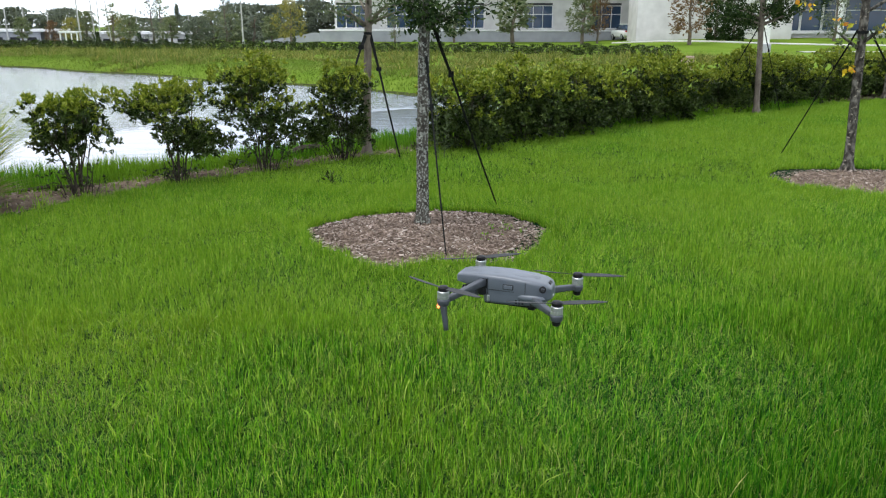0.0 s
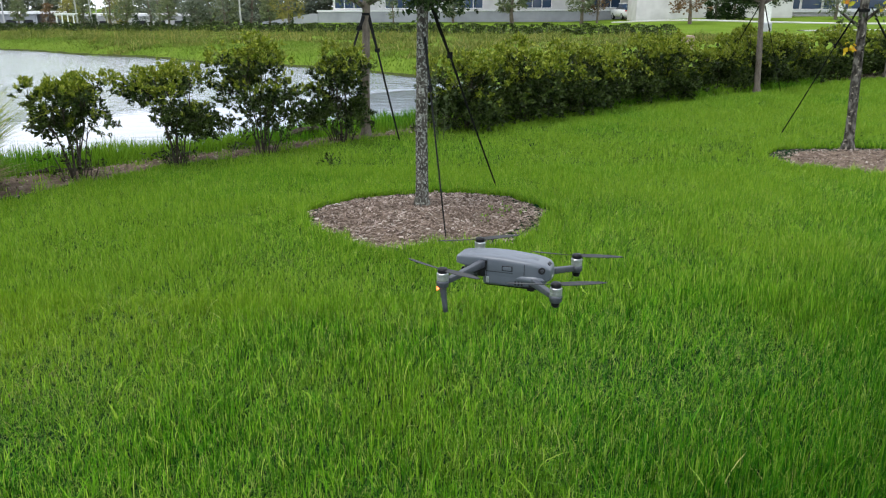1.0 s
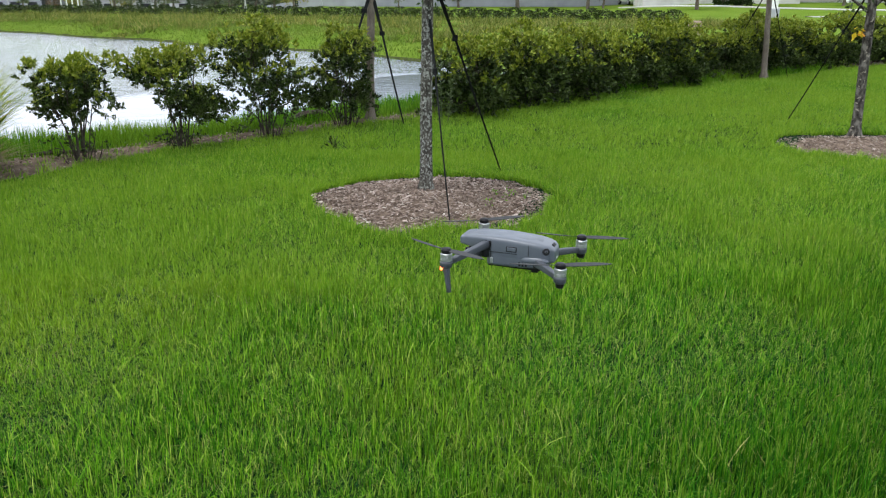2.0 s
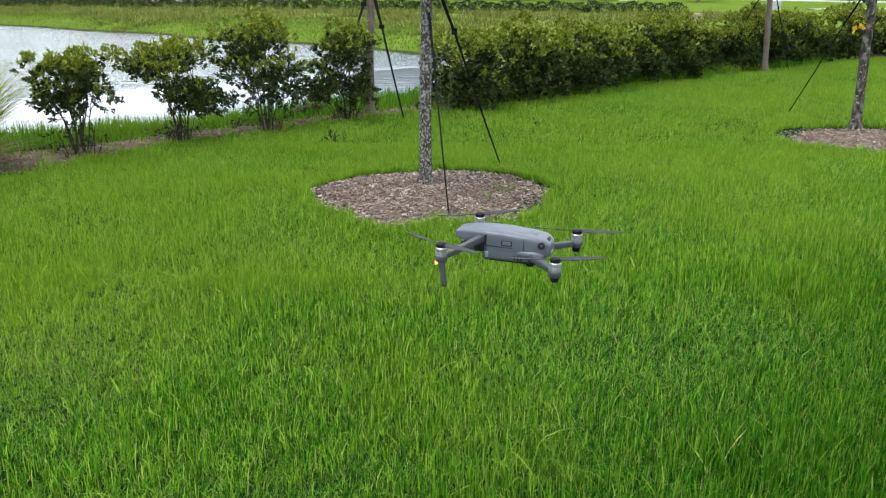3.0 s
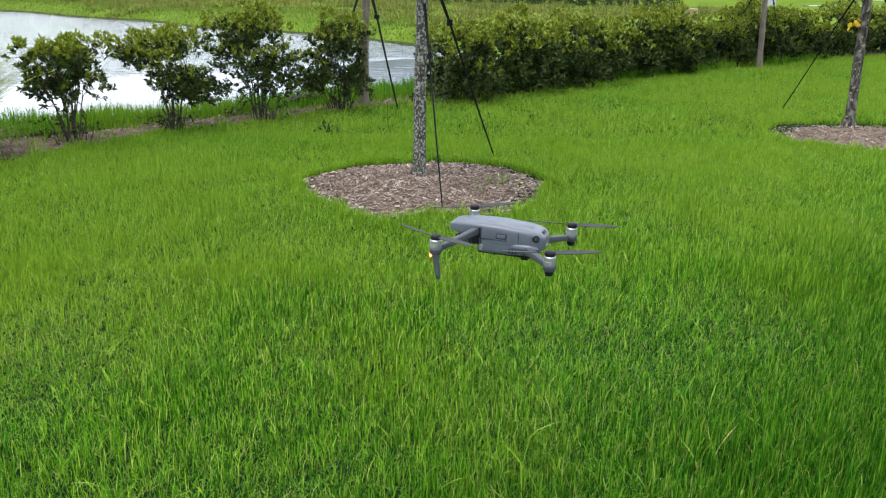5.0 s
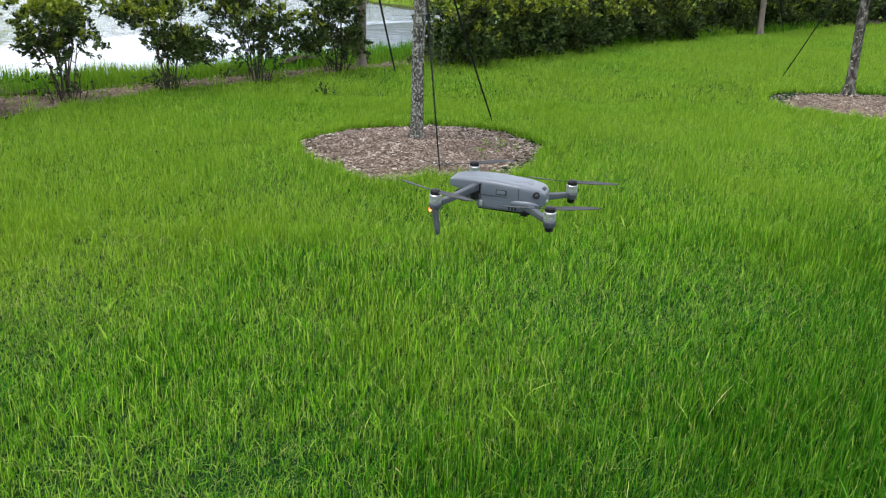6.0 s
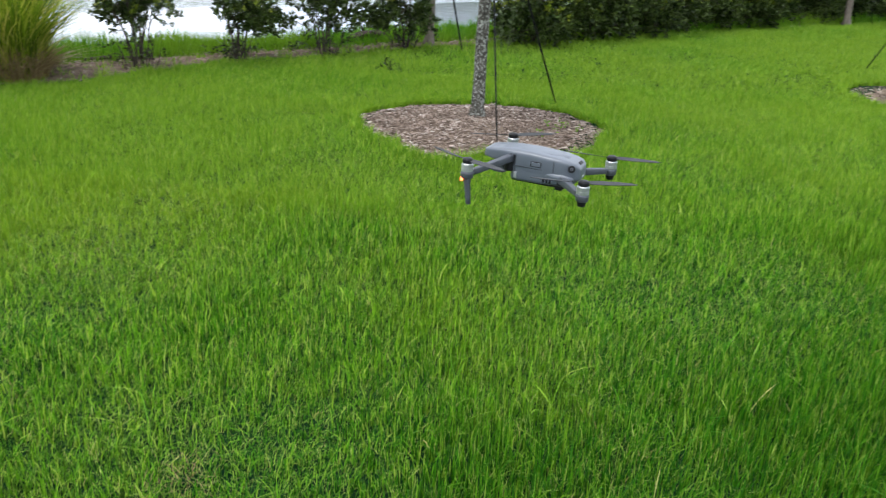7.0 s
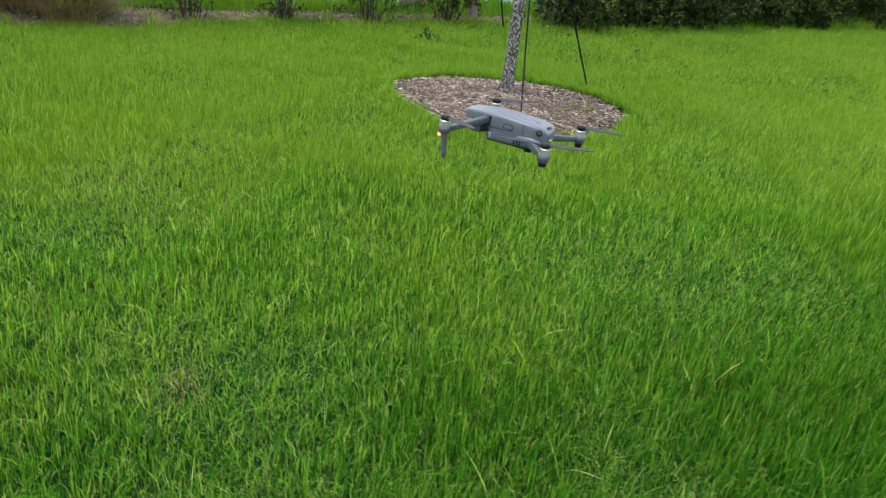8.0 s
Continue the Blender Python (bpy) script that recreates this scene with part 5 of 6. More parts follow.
def far_tree_meshes(seed, tall, wide, low, tips, per, leaf, size, shape):
    rng, rnd = np.random.default_rng(seed), random.Random(seed)
    bm = bmesh.new()
    tube(bm, [(0, 0, -0.2), (0.03, 0, tall * 0.25), (0, 0.03, tall * 0.6), (0, 0, tall * 0.93)], [0.035 * tall, 0.022 * tall, 0.014 * tall, 0.004 * tall], 7)
    out = []
    while len(out) < tips:
        f = rnd.random()
        z = tall * (low + (1 - low) * f)
        r = {"round": math.sqrt(max(0.02, 1 - (2 * f - 0.9) ** 2 / 1.25)), "slim": 0.35 + 0.65 * math.sin(math.pi * min(1, 0.15 + f * 0.8)), "cone": 1.02 - f}[shape] * wide / 2
        a = rnd.uniform(0, 6.3)
        d = r * math.sqrt(rnd.uniform(0.12, 1)) * (1 + 0.28 * math.sin(3 * a + seed) * math.sin(5 * f + seed))
        out.append((d * math.cos(a), d * math.sin(a), z))
        if len(out) % 9 == 0:
            tube(bm, [(0, 0, z * 0.75), (out[-1][0] * 0.5, out[-1][1] * 0.5, z * 0.88), out[-1]], [0.008 * tall, 0.005 * tall, 0.002 * tall], 5)
    bmesh.ops.recalc_face_normals(bm, faces=bm.faces)
    me = bpy.data.meshes.new("trunk")
    bm.to_mesh(me)
    bm.free()
    me.materials.append(M["far_trunk"])
    v, f = cluster(rng, np.array(out), np.array([0, 0, tall * 0.5]), per, (wide * 0.05, wide * 0.05, tall * 0.025), size, size * 0.55, 0.1)
    return me, tri_mesh("crown", v, f, M[leaf])


def far_tree(meshes, x, y, size, turn, label, wide=1.0, name="tree", group="distant trees"):
    z = float(height(x, y))
    ob = thing(name, pose(x, y, z, 0, 0, turn) @ Matrix.Diagonal((size * wide, size * wide, size, 1)), label, "tree", group)
    part("trunk", meshes[0], None, ob)
    part("crown", meshes[1], None, ob)
    return ob


BROAD = [far_tree_meshes(81 + k, 1.0, 1.15, 0.22, 170, 16, "far_green_haze", 0.085, "round") for k in range(3)]
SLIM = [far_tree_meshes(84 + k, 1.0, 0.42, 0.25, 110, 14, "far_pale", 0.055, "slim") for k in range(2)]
SPARSE = [far_tree_meshes(87, 1.0, 0.4, 0.2, 70, 9, "far_pale", 0.05, "slim"), far_tree_meshes(88, 1.0, 0.5, 0.15, 75, 9, "far_green_haze", 0.05, "slim")]
RUST = far_tree_meshes(90, 1.0, 0.55, 0.22, 100, 12, "far_rust", 0.05, "slim")
GOLD = far_tree_meshes(91, 1.0, 0.75, 0.18, 120, 12, "far_yellow", 0.055, "round")
CONE = far_tree_meshes(92, 1.0, 0.34, 0.05, 110, 12, "far_green_haze", 0.05, "cone")
DARK = far_tree_meshes(93, 1.0, 0.5, 0.03, 190, 16, "oak", 0.05, "slim")

# (across at unit distance, distance, height, meshes, width, words)
for k, (a, y, tall, meshes, wide, words) in enumerate([
    (-0.527, 150, 5.2, BROAD[0], 1.3, "broad dark tree behind low white sheds"), (-0.494, 150, 4.0, BROAD[1], 1.3, "broad dark tree behind low white sheds"),
    (-0.462, 150, 5.0, BROAD[2], 1.3, "broad dark tree behind low white sheds"), (-0.436, 120, 3.6, SLIM[0], 1.3, "small pale green tree across the pond"),
    (-0.478, 118, 2.2, RUST, 1.1, "small rust-brown tree beside a white pergola"), (-0.405, 112, 4.6, SPARSE[0], 1.2, "thin sparse tree across the pond"),
    (-0.398, 118, 3.0, GOLD, 1.0, "small yellow-green tree across the pond"), (-0.357, 110, 4.9, SPARSE[1], 1.1, "thin sparse tree across the pond"), (-0.345, 116, 5.3, SPARSE[0], 0.9, "thin sparse tree across the pond"),
    (-0.325, 150, 6.0, CONE, 1.0, "narrow conical pine on the skyline"), (-0.322, 160, 3.9, BROAD[1], 1.8, "low broad tree on the skyline"), (-0.370, 160, 3.4, BROAD[0], 2.0, "low broad tree on the skyline"),
    (-0.285, 120, 3.6, SLIM[1], 1.8, "grey-green tree across the pond"), (-0.268, 112, 5.4, SPARSE[1], 1.0, "thin sparse tree across the pond"), (-0.250, 150, 6.0, BROAD[2], 1.2, "tall dark tree on the skyline"),
    (-0.262, 118, 3.2, SLIM[0], 1.7, "grey-green tree across the pond"), (-0.232, 122, 3.6, SPARSE[1], 1.8, "small spreading palm-like tree across the pond"), (-0.224, 150, 5.8, BROAD[0], 1.1, "tall dark tree on the skyline"),
    (-0.189, 104, 4.7, GOLD, 0.95, "yellow autumn tree beside the concrete ramp"), (-0.200, 150, 5.8, BROAD[1], 1.0, "tall dark tree on the skyline"), (-0.165, 135, 6.4, BROAD[2], 1.2, "large dark green tree beside the building"),
    (-0.150, 135, 6.0, BROAD[0], 1.1, "large dark green tree beside the building"),
    (-0.515, 112, 2.6, SLIM[1], 1.5, "small grey-green tree before the low sheds"), (-0.455, 112, 2.6, GOLD, 1.1, "small yellow-green tree before the low sheds"), (-0.385, 108, 3.0, SLIM[0], 1.6, "small grey-green tree before the low sheds"), (-0.335, 108, 2.6, SLIM[1], 1.8, "small grey-green tree before the low sheds"), (-0.300, 108, 2.6, BROAD[0], 1.0, "small dark tree before the low sheds"), (-0.212, 106, 2.8, SLIM[0], 1.8, "small grey-green tree before the ramp"),
    (0.0107, 84, 3.1, SLIM[0], 1.6, "slim green tree before the white building"), (0.082, 82, 5.2, SLIM[0], 1.5, "slim green tree before the white building"),
    (0.165, 80, 4.7, SLIM[1], 1.4, "slim bare-stemmed tree before the white building"), (0.183, 80, 4.6, RUST, 0.9, "slim brownish tree before the white building"), (-0.063, 84, 2.6, SPARSE[0], 1.2, "thin sparse tree before the white building"),
    (0.296, 70, 4.6, RUST, 1.35, "small tree with rust-brown leaves on the lawn"), (0.328, 76, 4.4, DARK, 1.0, "dark evergreen bush-like tree at the white wall"), (0.350, 76, 4.2, DARK, 1.1, "dark evergreen bush-like tree at the white wall"),
    (0.385, 74, 4.8, SLIM[0], 1.3, "slim green tree before the windows"), (0.47, 76, 4.4, SPARSE[1], 1.2, "thin sparse tree before the windows")]):
    if y > 100:
        y, tall = y * NEARER, 1.6 + (tall * (0.86 if y > 130 else 1.0) - 1.6) * NEARER
        tall -= float(height(a * y, y))
    far_tree(meshes, a * y, y, tall, 57 * k, words, wide)

# clipped round bushes in the distance
for a, y, size in ((-0.374, 72, 1.05), (-0.425, 72, 1.1), (-0.316, 73, 0.85), (-0.186, 78, 1.0)):
    ob = thing("bush", pose(a * y, y, float(height(a * y, y))) @ Matrix.Scale(size, 4), "small clipped dark bush across the pond", "bush", "distant bushes")
    part("stem", DARK[0], None, ob)
    part("crown", DARK[1], None, ob)

# far hedge along the top of the opposite bank
LOW = [far_tree_meshes(95 + k, 1.0, 1.8, 0.02, 80, 10, "leaf", 0.17, "round") for k in range(3)]
line = [(-50, 64), (-33, 61), (-19.4, 58), (-8.6, 55), (-3.2, 53), (3.9, 50), (13.4, 47)]
count = 0
for (xa, ya), (xb, yb) in zip(line, line[1:]):
    steps = max(2, int(math.hypot(xb - xa, yb - ya) / 0.72))
    for k in range(steps):
        f = k / steps
        x, y = xa + (xb - xa) * f, ya + (yb - ya) * f
        ob = thing("hedge_shrub", pose(x, y, float(height(x, y)) - 0.05, 0, 0, 71 * count) @ Matrix.Diagonal((0.66, 0.66, 0.60 + 0.05 * math.sin(count * 1.9), 1)), "low clipped dark hedge plant across the pond", "hedge shrub", "far hedge plants")
        part("stem", LOW[count % 3][0], None, ob)
        part("crown", LOW[count % 3][1], None, ob)
        count += 1


# poles, sheds, pergola
def pole(a, y, tall, r, lean, label):
    y, tall, r = y * NEARER, 1.6 + (tall - 1.6) * NEARER, 0.9 * r * NEARER
    z = float(height(a * y, y))
    tall -= z
    ob = thing("pole", pose(a * y, y, z, 0, lean, 0), label, "pole", "poles across the pond")
    part("shaft", tube(bmesh.new(), [(0, 0, -0.2), (0, 0, tall * 0.5), (0, 0, tall)], [r, r * 0.85, r * 0.7], 10), M["path"], ob)
    part("collar", lathe(bmesh.new(), [(r * 1.5, -0.1), (r * 1.5, 0.25), (r * 1.1, 0.32)], 12), M["plinth"], ob)
    return ob


for a, y, tall, r, lean in ((-0.445, 112, 8, 0.13, -1.5), (-0.427, 114, 8, 0.11, -2.5), (-0.421, 118, 6.2, 0.10, 0), (-0.408, 112, 8, 0.10, -3.5), (-0.375, 125, 4.6, 0.10, 0), (-0.247, 108, 8, 0.13, -0.5), (-0.312, 130, 3.2, 0.10, 0), (-0.512, 120, 4.4, 0.12, 0), (-0.534, 125, 4.2, 0.14, 0), (-0.4825, 125, 3.8, 0.12, 0)):
    pole(a, y, tall, r, lean, "slim pale pole across the pond")


def shed(x0, x1, y, tall, label, doors, wall):
    ob = thing("shed", pose((x0 + x1) / 2, y, float(height((x0 + x1) / 2, y))), label, "shed", "sheds across the pond")
    w = (x1 - x0) / 2
    holes = [(-w + (k + 0.5) * 2 * w / doors - 0.55, -w + (k + 0.5) * 2 * w / doors + 0.55, 0.9, tall * 0.72) for k in range(doors)]
    pierced_wall(ob, "wall", -w, w, 0, 0.2, 0, tall, holes, M[wall])
    for h in holes:
        p = part("window", boxed(h[0], h[1], 0.1, 0.16, h[2], h[3]), M["shade"], ob)
        part("sill", boxed(h[0] - 0.05, h[1] + 0.05, -0.06, 0.1, h[2] - 0.08, h[2]), M["white"], p)
    part("back", boxed(-w, w, 6, 6.2, 0, tall), M[wall], ob)
    part("roof", boxed(-w - 0.4, w + 0.4, -0.5, 6.6, tall, tall + 0.3, 0.03), M["white"], ob)
    return ob


# grey wall stands in for the shade under an open carport roof
shed(-52, -44.5, 90, 2.1, "long low white-roofed carport, shade beneath drawn as grey wall", 4, "plinth")
shed(-42.5, -29.5, 95, 1.8, "long low cream shed behind young trees", 6, "stucco")

pergola = thing("pergola", pose(-0.4596 * 76, 76, 0) @ Matrix.Scale(0.56, 4), "white timber pergola across the pond", "pergola")
for k in range(4):
    part("post", boxed(-1.4 + 0.93 * k - 0.08, -1.4 + 0.93 * k + 0.08, -0.08, 0.08, -0.05, 1.75, 0.01), M["white"], pergola)
part("beam", boxed(-1.7, 1.7, -0.12, 0.12, 1.75, 1.95, 0.01), M["white"], pergola)
for k in range(7):
    part("rafter", boxed(-1.5 + 0.5 * k - 0.05, -1.5 + 0.5 * k + 0.05, -0.4, 1.6, 1.95, 2.07, 0.005), M["white"], pergola)

stone = thing("stone_post", pose(8.85, 30.0, 0), "small tan stone block behind the hedge", "stone")
part("block", boxed(-0.19, 0.19, -0.19, 0.19, -0.1, 0.58, 0.03), M["brick_tan"], stone)


# ---- lawn ----
DRY = [(-1.83, 3.17, 0.10), (-0.79, 1.83, 0.05), (-1.58, 2.11, 0.07)]


def lawn_mask(x, y):
    u, v = row_uv(x, y)
    ok = v - row_bend(u) - strip_shift(u) < strip_edge(u) + 0.03 * field(x, y, 0.2, 13)
    for k, (cx, cy, rx, ry) in enumerate(RINGS):
        a = np.arctan2((y - cy) / ry, (x - cx) / rx)
        # wider gap behind each bed bares near-black ground as its shadow line
        ok &= np.hypot((x - cx) / rx, (y - cy) / ry) > ring_edge(a, k) * (1.005 + 0.03 * field(x, y, 0.22, 12) + 0.025 * (y > cy))
    return ok


# places where the grass is thin and pale (over 0) or lush and dark (under 0): x, y, radius, amount
WORN = [(1.40, 3.40, 0.55, 1.1), (0.75, 3.55, 0.45, 0.6), (-1.65, 2.85, 0.50, 0.9), (-0.85, 1.90, 0.35, 0.9), (-1.75, 3.6, 0.5, 0.6), (0.15, 2.75, 0.35, 0.5),
        (1.40, 2.35, 0.65, -1.5), (2.25, 4.0, 0.80, -1.5), (0.30, 2.1, 0.40, -0.7), (-0.75, 2.75, 0.35, -0.7), (-2.6, 4.6, 0.6, -0.6), (0.75, 4.5, 0.5, -0.5)]


def worn(x, y):
    """How thin and tired the lawn is: about -1.5 to 1.5."""
    w = 0.55 * field(x, y, 1.1, 3) + 0.35 * field(x, y, 0.32, 4)
    for cx, cy, r, amount in WORN:
        w = w + amount * np.exp(-((x - cx) ** 2 + (y - cy) ** 2) / (r * r))
    return w


def lawn_reach(rng, x, y):
    """The finely built part of the lawn, with a feathered edge."""
    d = np.abs(rng.normal(0, 0.45, len(x)))
    return (x > -(0.92 * y + 0.6) - d) & (x < 0.72 * y + 0.8 + d) & (y > 1.25 - d) & (y < 21)


def lawn_layer(seed, y0, y1, density, tall, wide, segments, lean, material, liking=0.0, fine=0.0):
    """Blades over one stretch of the lawn; liking: how much they prefer worn (1) or lush (-1) places."""
    rng = np.random.default_rng(seed)
    x0, x1 = -(0.92 * y1 + 1.6), 0.72 * y1 + 1.8
    count = int(density * (x1 - x0) * (y1 - y0))
    x, y = rng.uniform(x0, x1, count), rng.uniform(y0, y1, count)
    keep = lawn_reach(rng, x, y) & lawn_mask(x, y)
    x, y = x[keep], y[keep]
    w = worn(x, y)
    keep = rng.uniform(-1.0, 1.0, len(x)) < 0.45 + liking * w + fine * (field(x, y, 0.10, 7) + 0.6 * field(x, y, 0.045, 14))
    x, y, w = x[keep], y[keep], w[keep]
    count = len(x)
    clump = np.clip(1 + 0.16 * field(x, y, 1.3, 8) + 0.20 * field(x, y, 0.22, 9) - 0.22 * w, 0.45, 1.7)
    h = tall * clump * rng.uniform(0.45, 1.3, count)
    heading = 1.2 * field(x, y, 0.5, 10) + rng.uniform(-2.8, 2.8, count)
    bend = np.clip(rng.normal(lean, 0.30, count) + 0.22 * np.clip(w, -1, 1), 0.02, 1.7)
    v, t = blades(rng, np.stack([x, y, height(x, y) - 0.005], 1), h, wide * rng.uniform(0.5, 1.35, count) * np.clip(1 - 0.18 * w, 0.7, 1.3), bend, segments, heading)
    return tagged(new("lawn_grass", tri_mesh("lawn_grass", v, t, M[material])), "long soft bright green lawn grass with yellowish patches", "lawn", kind="stuff")


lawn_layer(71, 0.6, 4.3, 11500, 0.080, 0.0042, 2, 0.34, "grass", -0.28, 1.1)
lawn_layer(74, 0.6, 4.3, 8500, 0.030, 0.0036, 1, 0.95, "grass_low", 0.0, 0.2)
lawn_layer(70, 0.6, 4.3, 8000, 0.060, 0.0025, 2, 0.72, "grass_wisp", 0.60, 0.5)
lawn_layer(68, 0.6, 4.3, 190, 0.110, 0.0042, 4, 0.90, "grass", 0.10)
lawn_layer(67, 0.6, 4.3, 50, 0.100, 0.0038, 4, 1.0, "grass_wisp", 0.2)
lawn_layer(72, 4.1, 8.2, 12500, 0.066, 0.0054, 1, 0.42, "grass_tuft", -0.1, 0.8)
lawn_layer(69, 4.1, 8.2, 2600, 0.060, 0.0034, 1, 0.8, "grass_wisp", 0.6)
lawn_layer(73, 7.6, 21.0, 4800, 0.062, 0.0100, 1, 0.46, "grass_far", 0.0, 0.15)

# longer blades round the beds, leaning over the mulch
for k, (cx, cy, rx, ry) in enumerate(RINGS):
    rng = np.random.default_rng(83 + k)
    a = rng.uniform(0, 2 * math.pi, 5200 - 2200 * k)
    e = ring_edge(a, k) * (1.005 + 0.03 * (np.sin(a) > 0) + np.abs(rng.normal(0, 0.045, len(a))) - 0.035 * (field(3 * np.cos(a), 3 * np.sin(a), 0.6, 15 + k) > 0.25))
    x, y = cx + rx * e * np.cos(a), cy + ry * e * np.sin(a)
    ev, et = blades(rng, np.stack([x, y, height(x, y) - 0.01], 1), 0.092 * (1 + 0.3 * field(x, y, 0.3, 16)) * rng.uniform(0.5, 1.25, len(x)), (0.0052 + 0.003 * k) * rng.uniform(0.6, 1.3, len(x)), np.clip(rng.normal(0.4, 0.3, len(x)), 0.02, 1.3), 2, a + math.pi + rng.normal(0, 1.3, len(x)))
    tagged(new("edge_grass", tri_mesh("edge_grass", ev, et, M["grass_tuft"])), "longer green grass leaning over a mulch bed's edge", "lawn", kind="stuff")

# longer grass on the bank behind the row
rng = np.random.default_rng(75)
u, v = rng.uniform(-10, 12, 52000), rng.uniform(0.17, 1.75, 52000)
x, y = row_xy(u, v + row_bend(u))
bv, bt = blades(rng, np.stack([x, y, height(x, y) - 0.01], 1), 0.19 * (1 + 0.3 * field(x, y, 0.9, 6)) * rng.uniform(0.5, 1.3, len(x)), 0.009 * rng.uniform(0.6, 1.3, len(x)), np.clip(rng.normal(0.3, 0.3, len(x)), 0.02, 1.2), 2)
tagged(new("bank_grass", tri_mesh("bank_grass", bv, bt, M["bank_grass"])), "long fresh green grass along the pond bank", "grass", kind="stuff")

rng = np.random.default_rng(84)
u = rng.uniform(-7, 14, 30000)
v = strip_edge(u) + strip_shift(u) + (0.5 - strip_edge(u)) * rng.uniform(-0.05, 1, len(u)) ** 1.4
x, y = row_xy(u, v + row_bend(u))
ok = rng.uniform(-0.2, 1.3, len(u)) < field(x, y, 0.45, 33) + 0.4 * field(x, y, 0.16, 34)
x, y = x[ok], y[ok]
tv, tt = blades(rng, np.stack([x, y, height(x, y) + 0.005], 1), 0.085 * rng.uniform(0.4, 1.3, len(x)), 0.0085 * rng.uniform(0.6, 1.3, len(x)), np.clip(rng.normal(0.5, 0.35, len(x)), 0.02, 1.4), 2)
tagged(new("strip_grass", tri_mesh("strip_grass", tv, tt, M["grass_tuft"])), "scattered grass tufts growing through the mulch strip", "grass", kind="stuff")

# rough tall grass in tufts on the opposite bank
rng = np.random.default_rng(77)
x, y = rng.uniform(-62, 22, 26000), rng.uniform(22, 66, 26000)
top = np.interp(x, [-62, -33, -19.4, -8.6, -3.2, 3.9, 13.4, 22], [66, 61, 58, 55, 53, 50, 47, 45])
u, v = row_uv(x, y)
ok = (y > np.maximum(far_shore(x), 16) + np.interp(x, [-30, -20, -15, -11.5, -9.5, -8, -6, -4.5, -2.7], [2.6, 2.4, 1.2, 1.3, 6.0, 9.5, 8.5, 4.5, 2.2]) + 1.0 * field(x, y, 6, 21)) & (y < top - 0.6) & (v > 12) & (rng.uniform(-0.7, 0.8, len(x)) < 1.2 * field(x, y, 4.2, 22) - 0.05)
x, y = x[ok], y[ok]
tall = (0.30 + 0.22 * field(x, y, 3, 23)) * rng.uniform(0.5, 1.5, len(x)) * np.interp(top[ok] - y, [0.6, 4], [0.55, 1])
r = rng.uniform(0.15, 0.4, len(x))
x, y, tall, r = np.repeat(x, 22), np.repeat(y, 22), np.repeat(tall, 22), np.repeat(r, 22)
x, y = x + rng.normal(0, 1, len(x)) * r * 0.6, y + rng.normal(0, 1, len(x)) * r * 0.6
rv, rt = blades(rng, np.stack([x, y, height(x, y) - 0.02], 1), np.abs(tall) * rng.uniform(0.5, 1.3, len(x)), 0.035 * rng.uniform(0.5, 1.5, len(x)), np.clip(rng.normal(0.85, 0.4, len(x)), 0.05, 1.6), 1)
tagged(new("tall_grass", tri_mesh("tall_grass", rv, rt, M["reed"])), "rough tall olive-green grass on the opposite bank", "grass", kind="stuff")

# short fresh grass along the far shore
rng = np.random.default_rng(80)
x = rng.uniform(-50, 3, 70000)
y = np.maximum(far_shore(x), 15) + rng.uniform(-0.6, 9.5, len(x)) ** 1.0
u, v = row_uv(x, y)
z = height(x, y)
ok = (z > WATER_Z - 0.02) & (v > 5)
sv, st = blades(rng, np.stack([x, y, z - 0.01], 1)[ok], 0.10 * rng.uniform(0.5, 1.5, ok.sum()), 0.035 * rng.uniform(0.5, 1.5, ok.sum()), np.clip(rng.normal(0.6, 0.3, ok.sum()), 0.05, 1.3), 1)
tagged(new("shore_grass", tri_mesh("shore_grass", sv, st, M["shore_grass"])), "short fresh green grass on the far shore", "grass", kind="stuff")

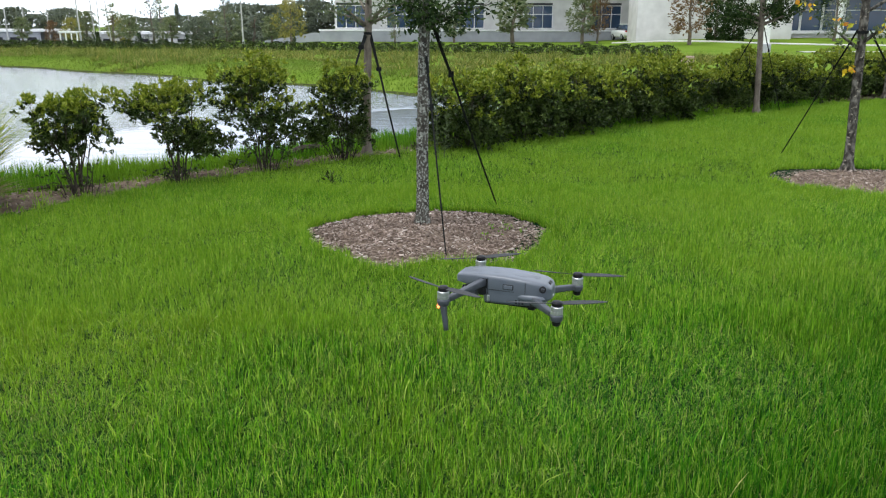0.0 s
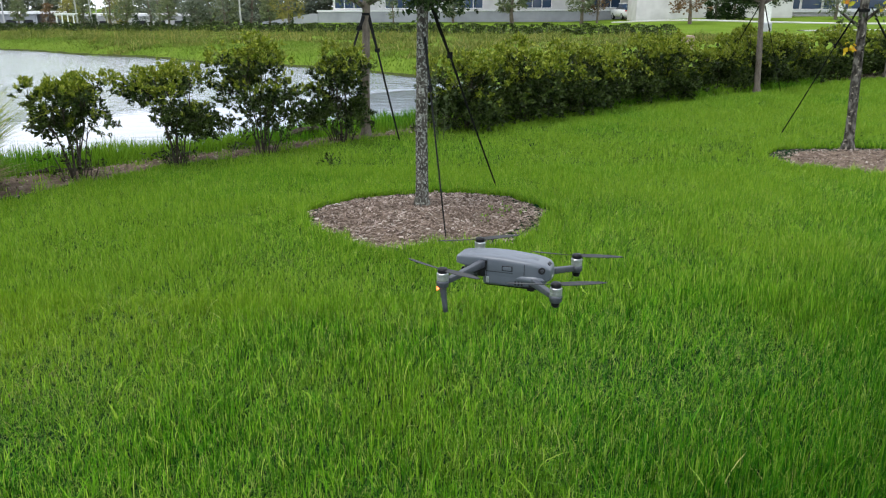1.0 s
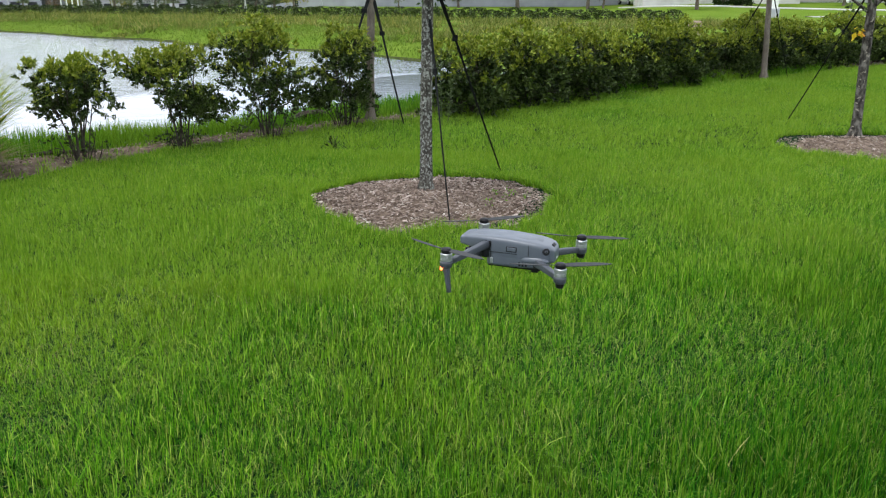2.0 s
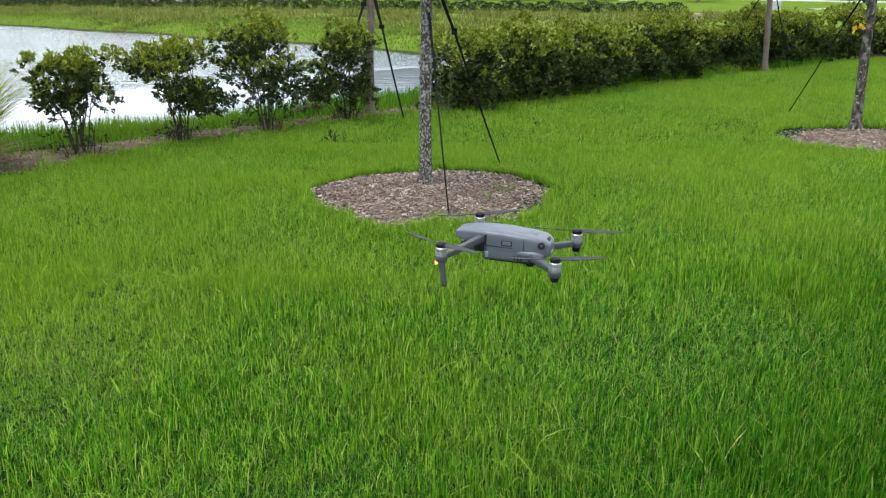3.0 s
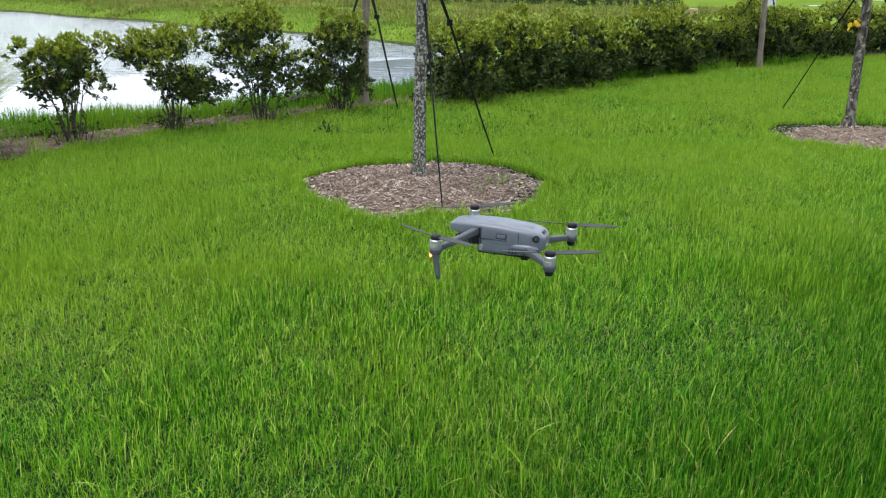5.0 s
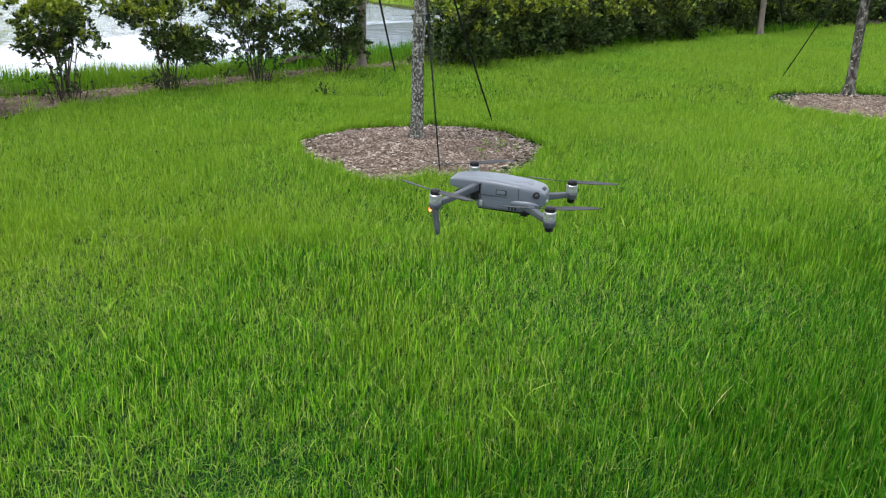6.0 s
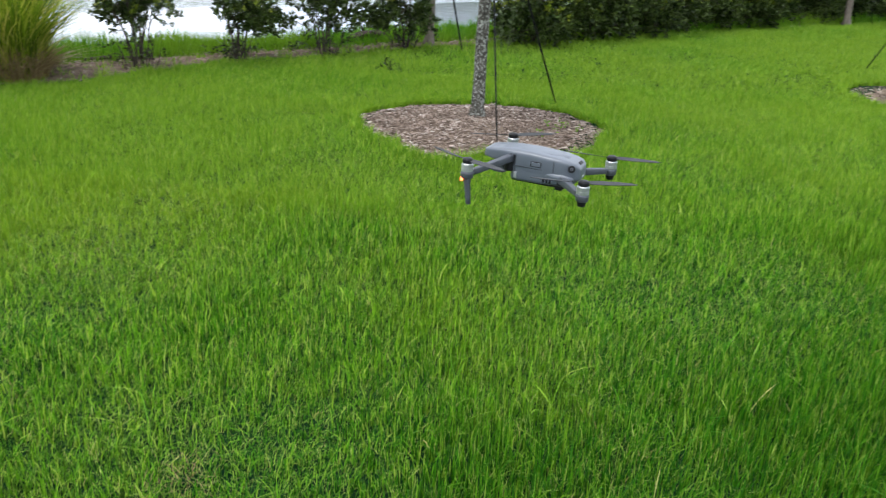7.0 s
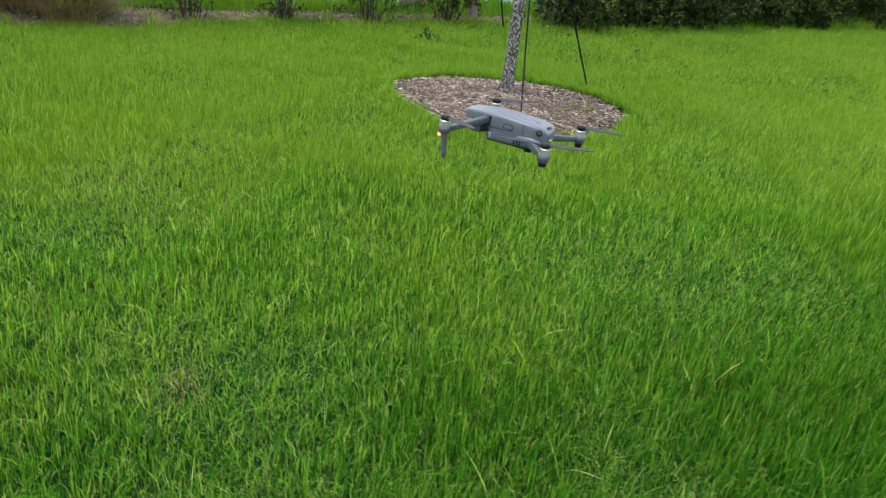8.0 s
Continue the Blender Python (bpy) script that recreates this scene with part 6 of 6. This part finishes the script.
# coarser lawn all round
def outer_lawn(seed, x0, x1, y0, y1, count, wide, material, hole):
    rng = np.random.default_rng(seed)
    x, y = rng.uniform(x0, x1, count), rng.uniform(y0, y1, count)
    ok = lawn_mask(x, y) & ~lawn_reach(rng, x, y)
    if hole:
        ok &= ~((x > hole[0]) & (x < hole[1]) & (y > hole[2]) & (y < hole[3]))
    x, y = x[ok], y[ok]
    v, t = blades(rng, np.stack([x, y, height(x, y) - 0.005], 1), 0.08 * (1 + 0.2 * field(x, y, 1.3, 8)) * rng.uniform(0.5, 1.4, len(x)), wide * rng.uniform(0.6, 1.3, len(x)), np.clip(rng.normal(0.5, 0.35, len(x)), 0.02, 1.5), 1)
    tagged(new("lawn_grass", tri_mesh("lawn_grass", v, t, M[material])), "long soft bright green lawn grass with yellowish patches", "lawn", kind="stuff")


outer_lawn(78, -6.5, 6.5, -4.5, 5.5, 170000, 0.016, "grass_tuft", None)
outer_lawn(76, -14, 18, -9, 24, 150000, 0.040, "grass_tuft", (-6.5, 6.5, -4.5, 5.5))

# small dried patches in the lawn
rng = np.random.default_rng(82)
for cx, cy, r in DRY:
    x, y = cx + rng.normal(0, 1.3 * r, 90), cy + rng.normal(0, 1.3 * r, 90)
    dv, dt = blades(rng, np.stack([x, y, height(x, y) + 0.01], 1), 0.045 * rng.uniform(0.5, 1.4, 90), np.full(90, 0.0022), rng.uniform(0.5, 1.6, 90), 2)
    tagged(new("dry_grass", tri_mesh("dry_grass", dv, dt, M["straw"])), "small patch of dry brown blades in the lawn", "lawn", kind="stuff")

# pale seed heads scattered through the lawn
rng = np.random.default_rng(79)
x, y = rng.uniform(-5, 7, 1300), rng.uniform(4.6, 13, 1300)
ok = lawn_mask(x, y) & (field(x, y, 2.5, 31) > -0.15)
x, y = x[ok], y[ok]
at = np.stack([x, y, rng.uniform(0.05, 0.085, len(x))], 1)
at = np.repeat(at, 5, 0) + rng.normal(0, 0.008, (5 * len(x), 3))
hv, ht = leaves(rng, at, rng.normal(size=at.shape) + [0, 0, 0.5], 0.010, 0.0045)
tagged(new("seed_heads", tri_mesh("seed_heads", hv, ht, M["seed"])), "tiny pale yellow seed heads in the lawn", "lawn", kind="stuff")
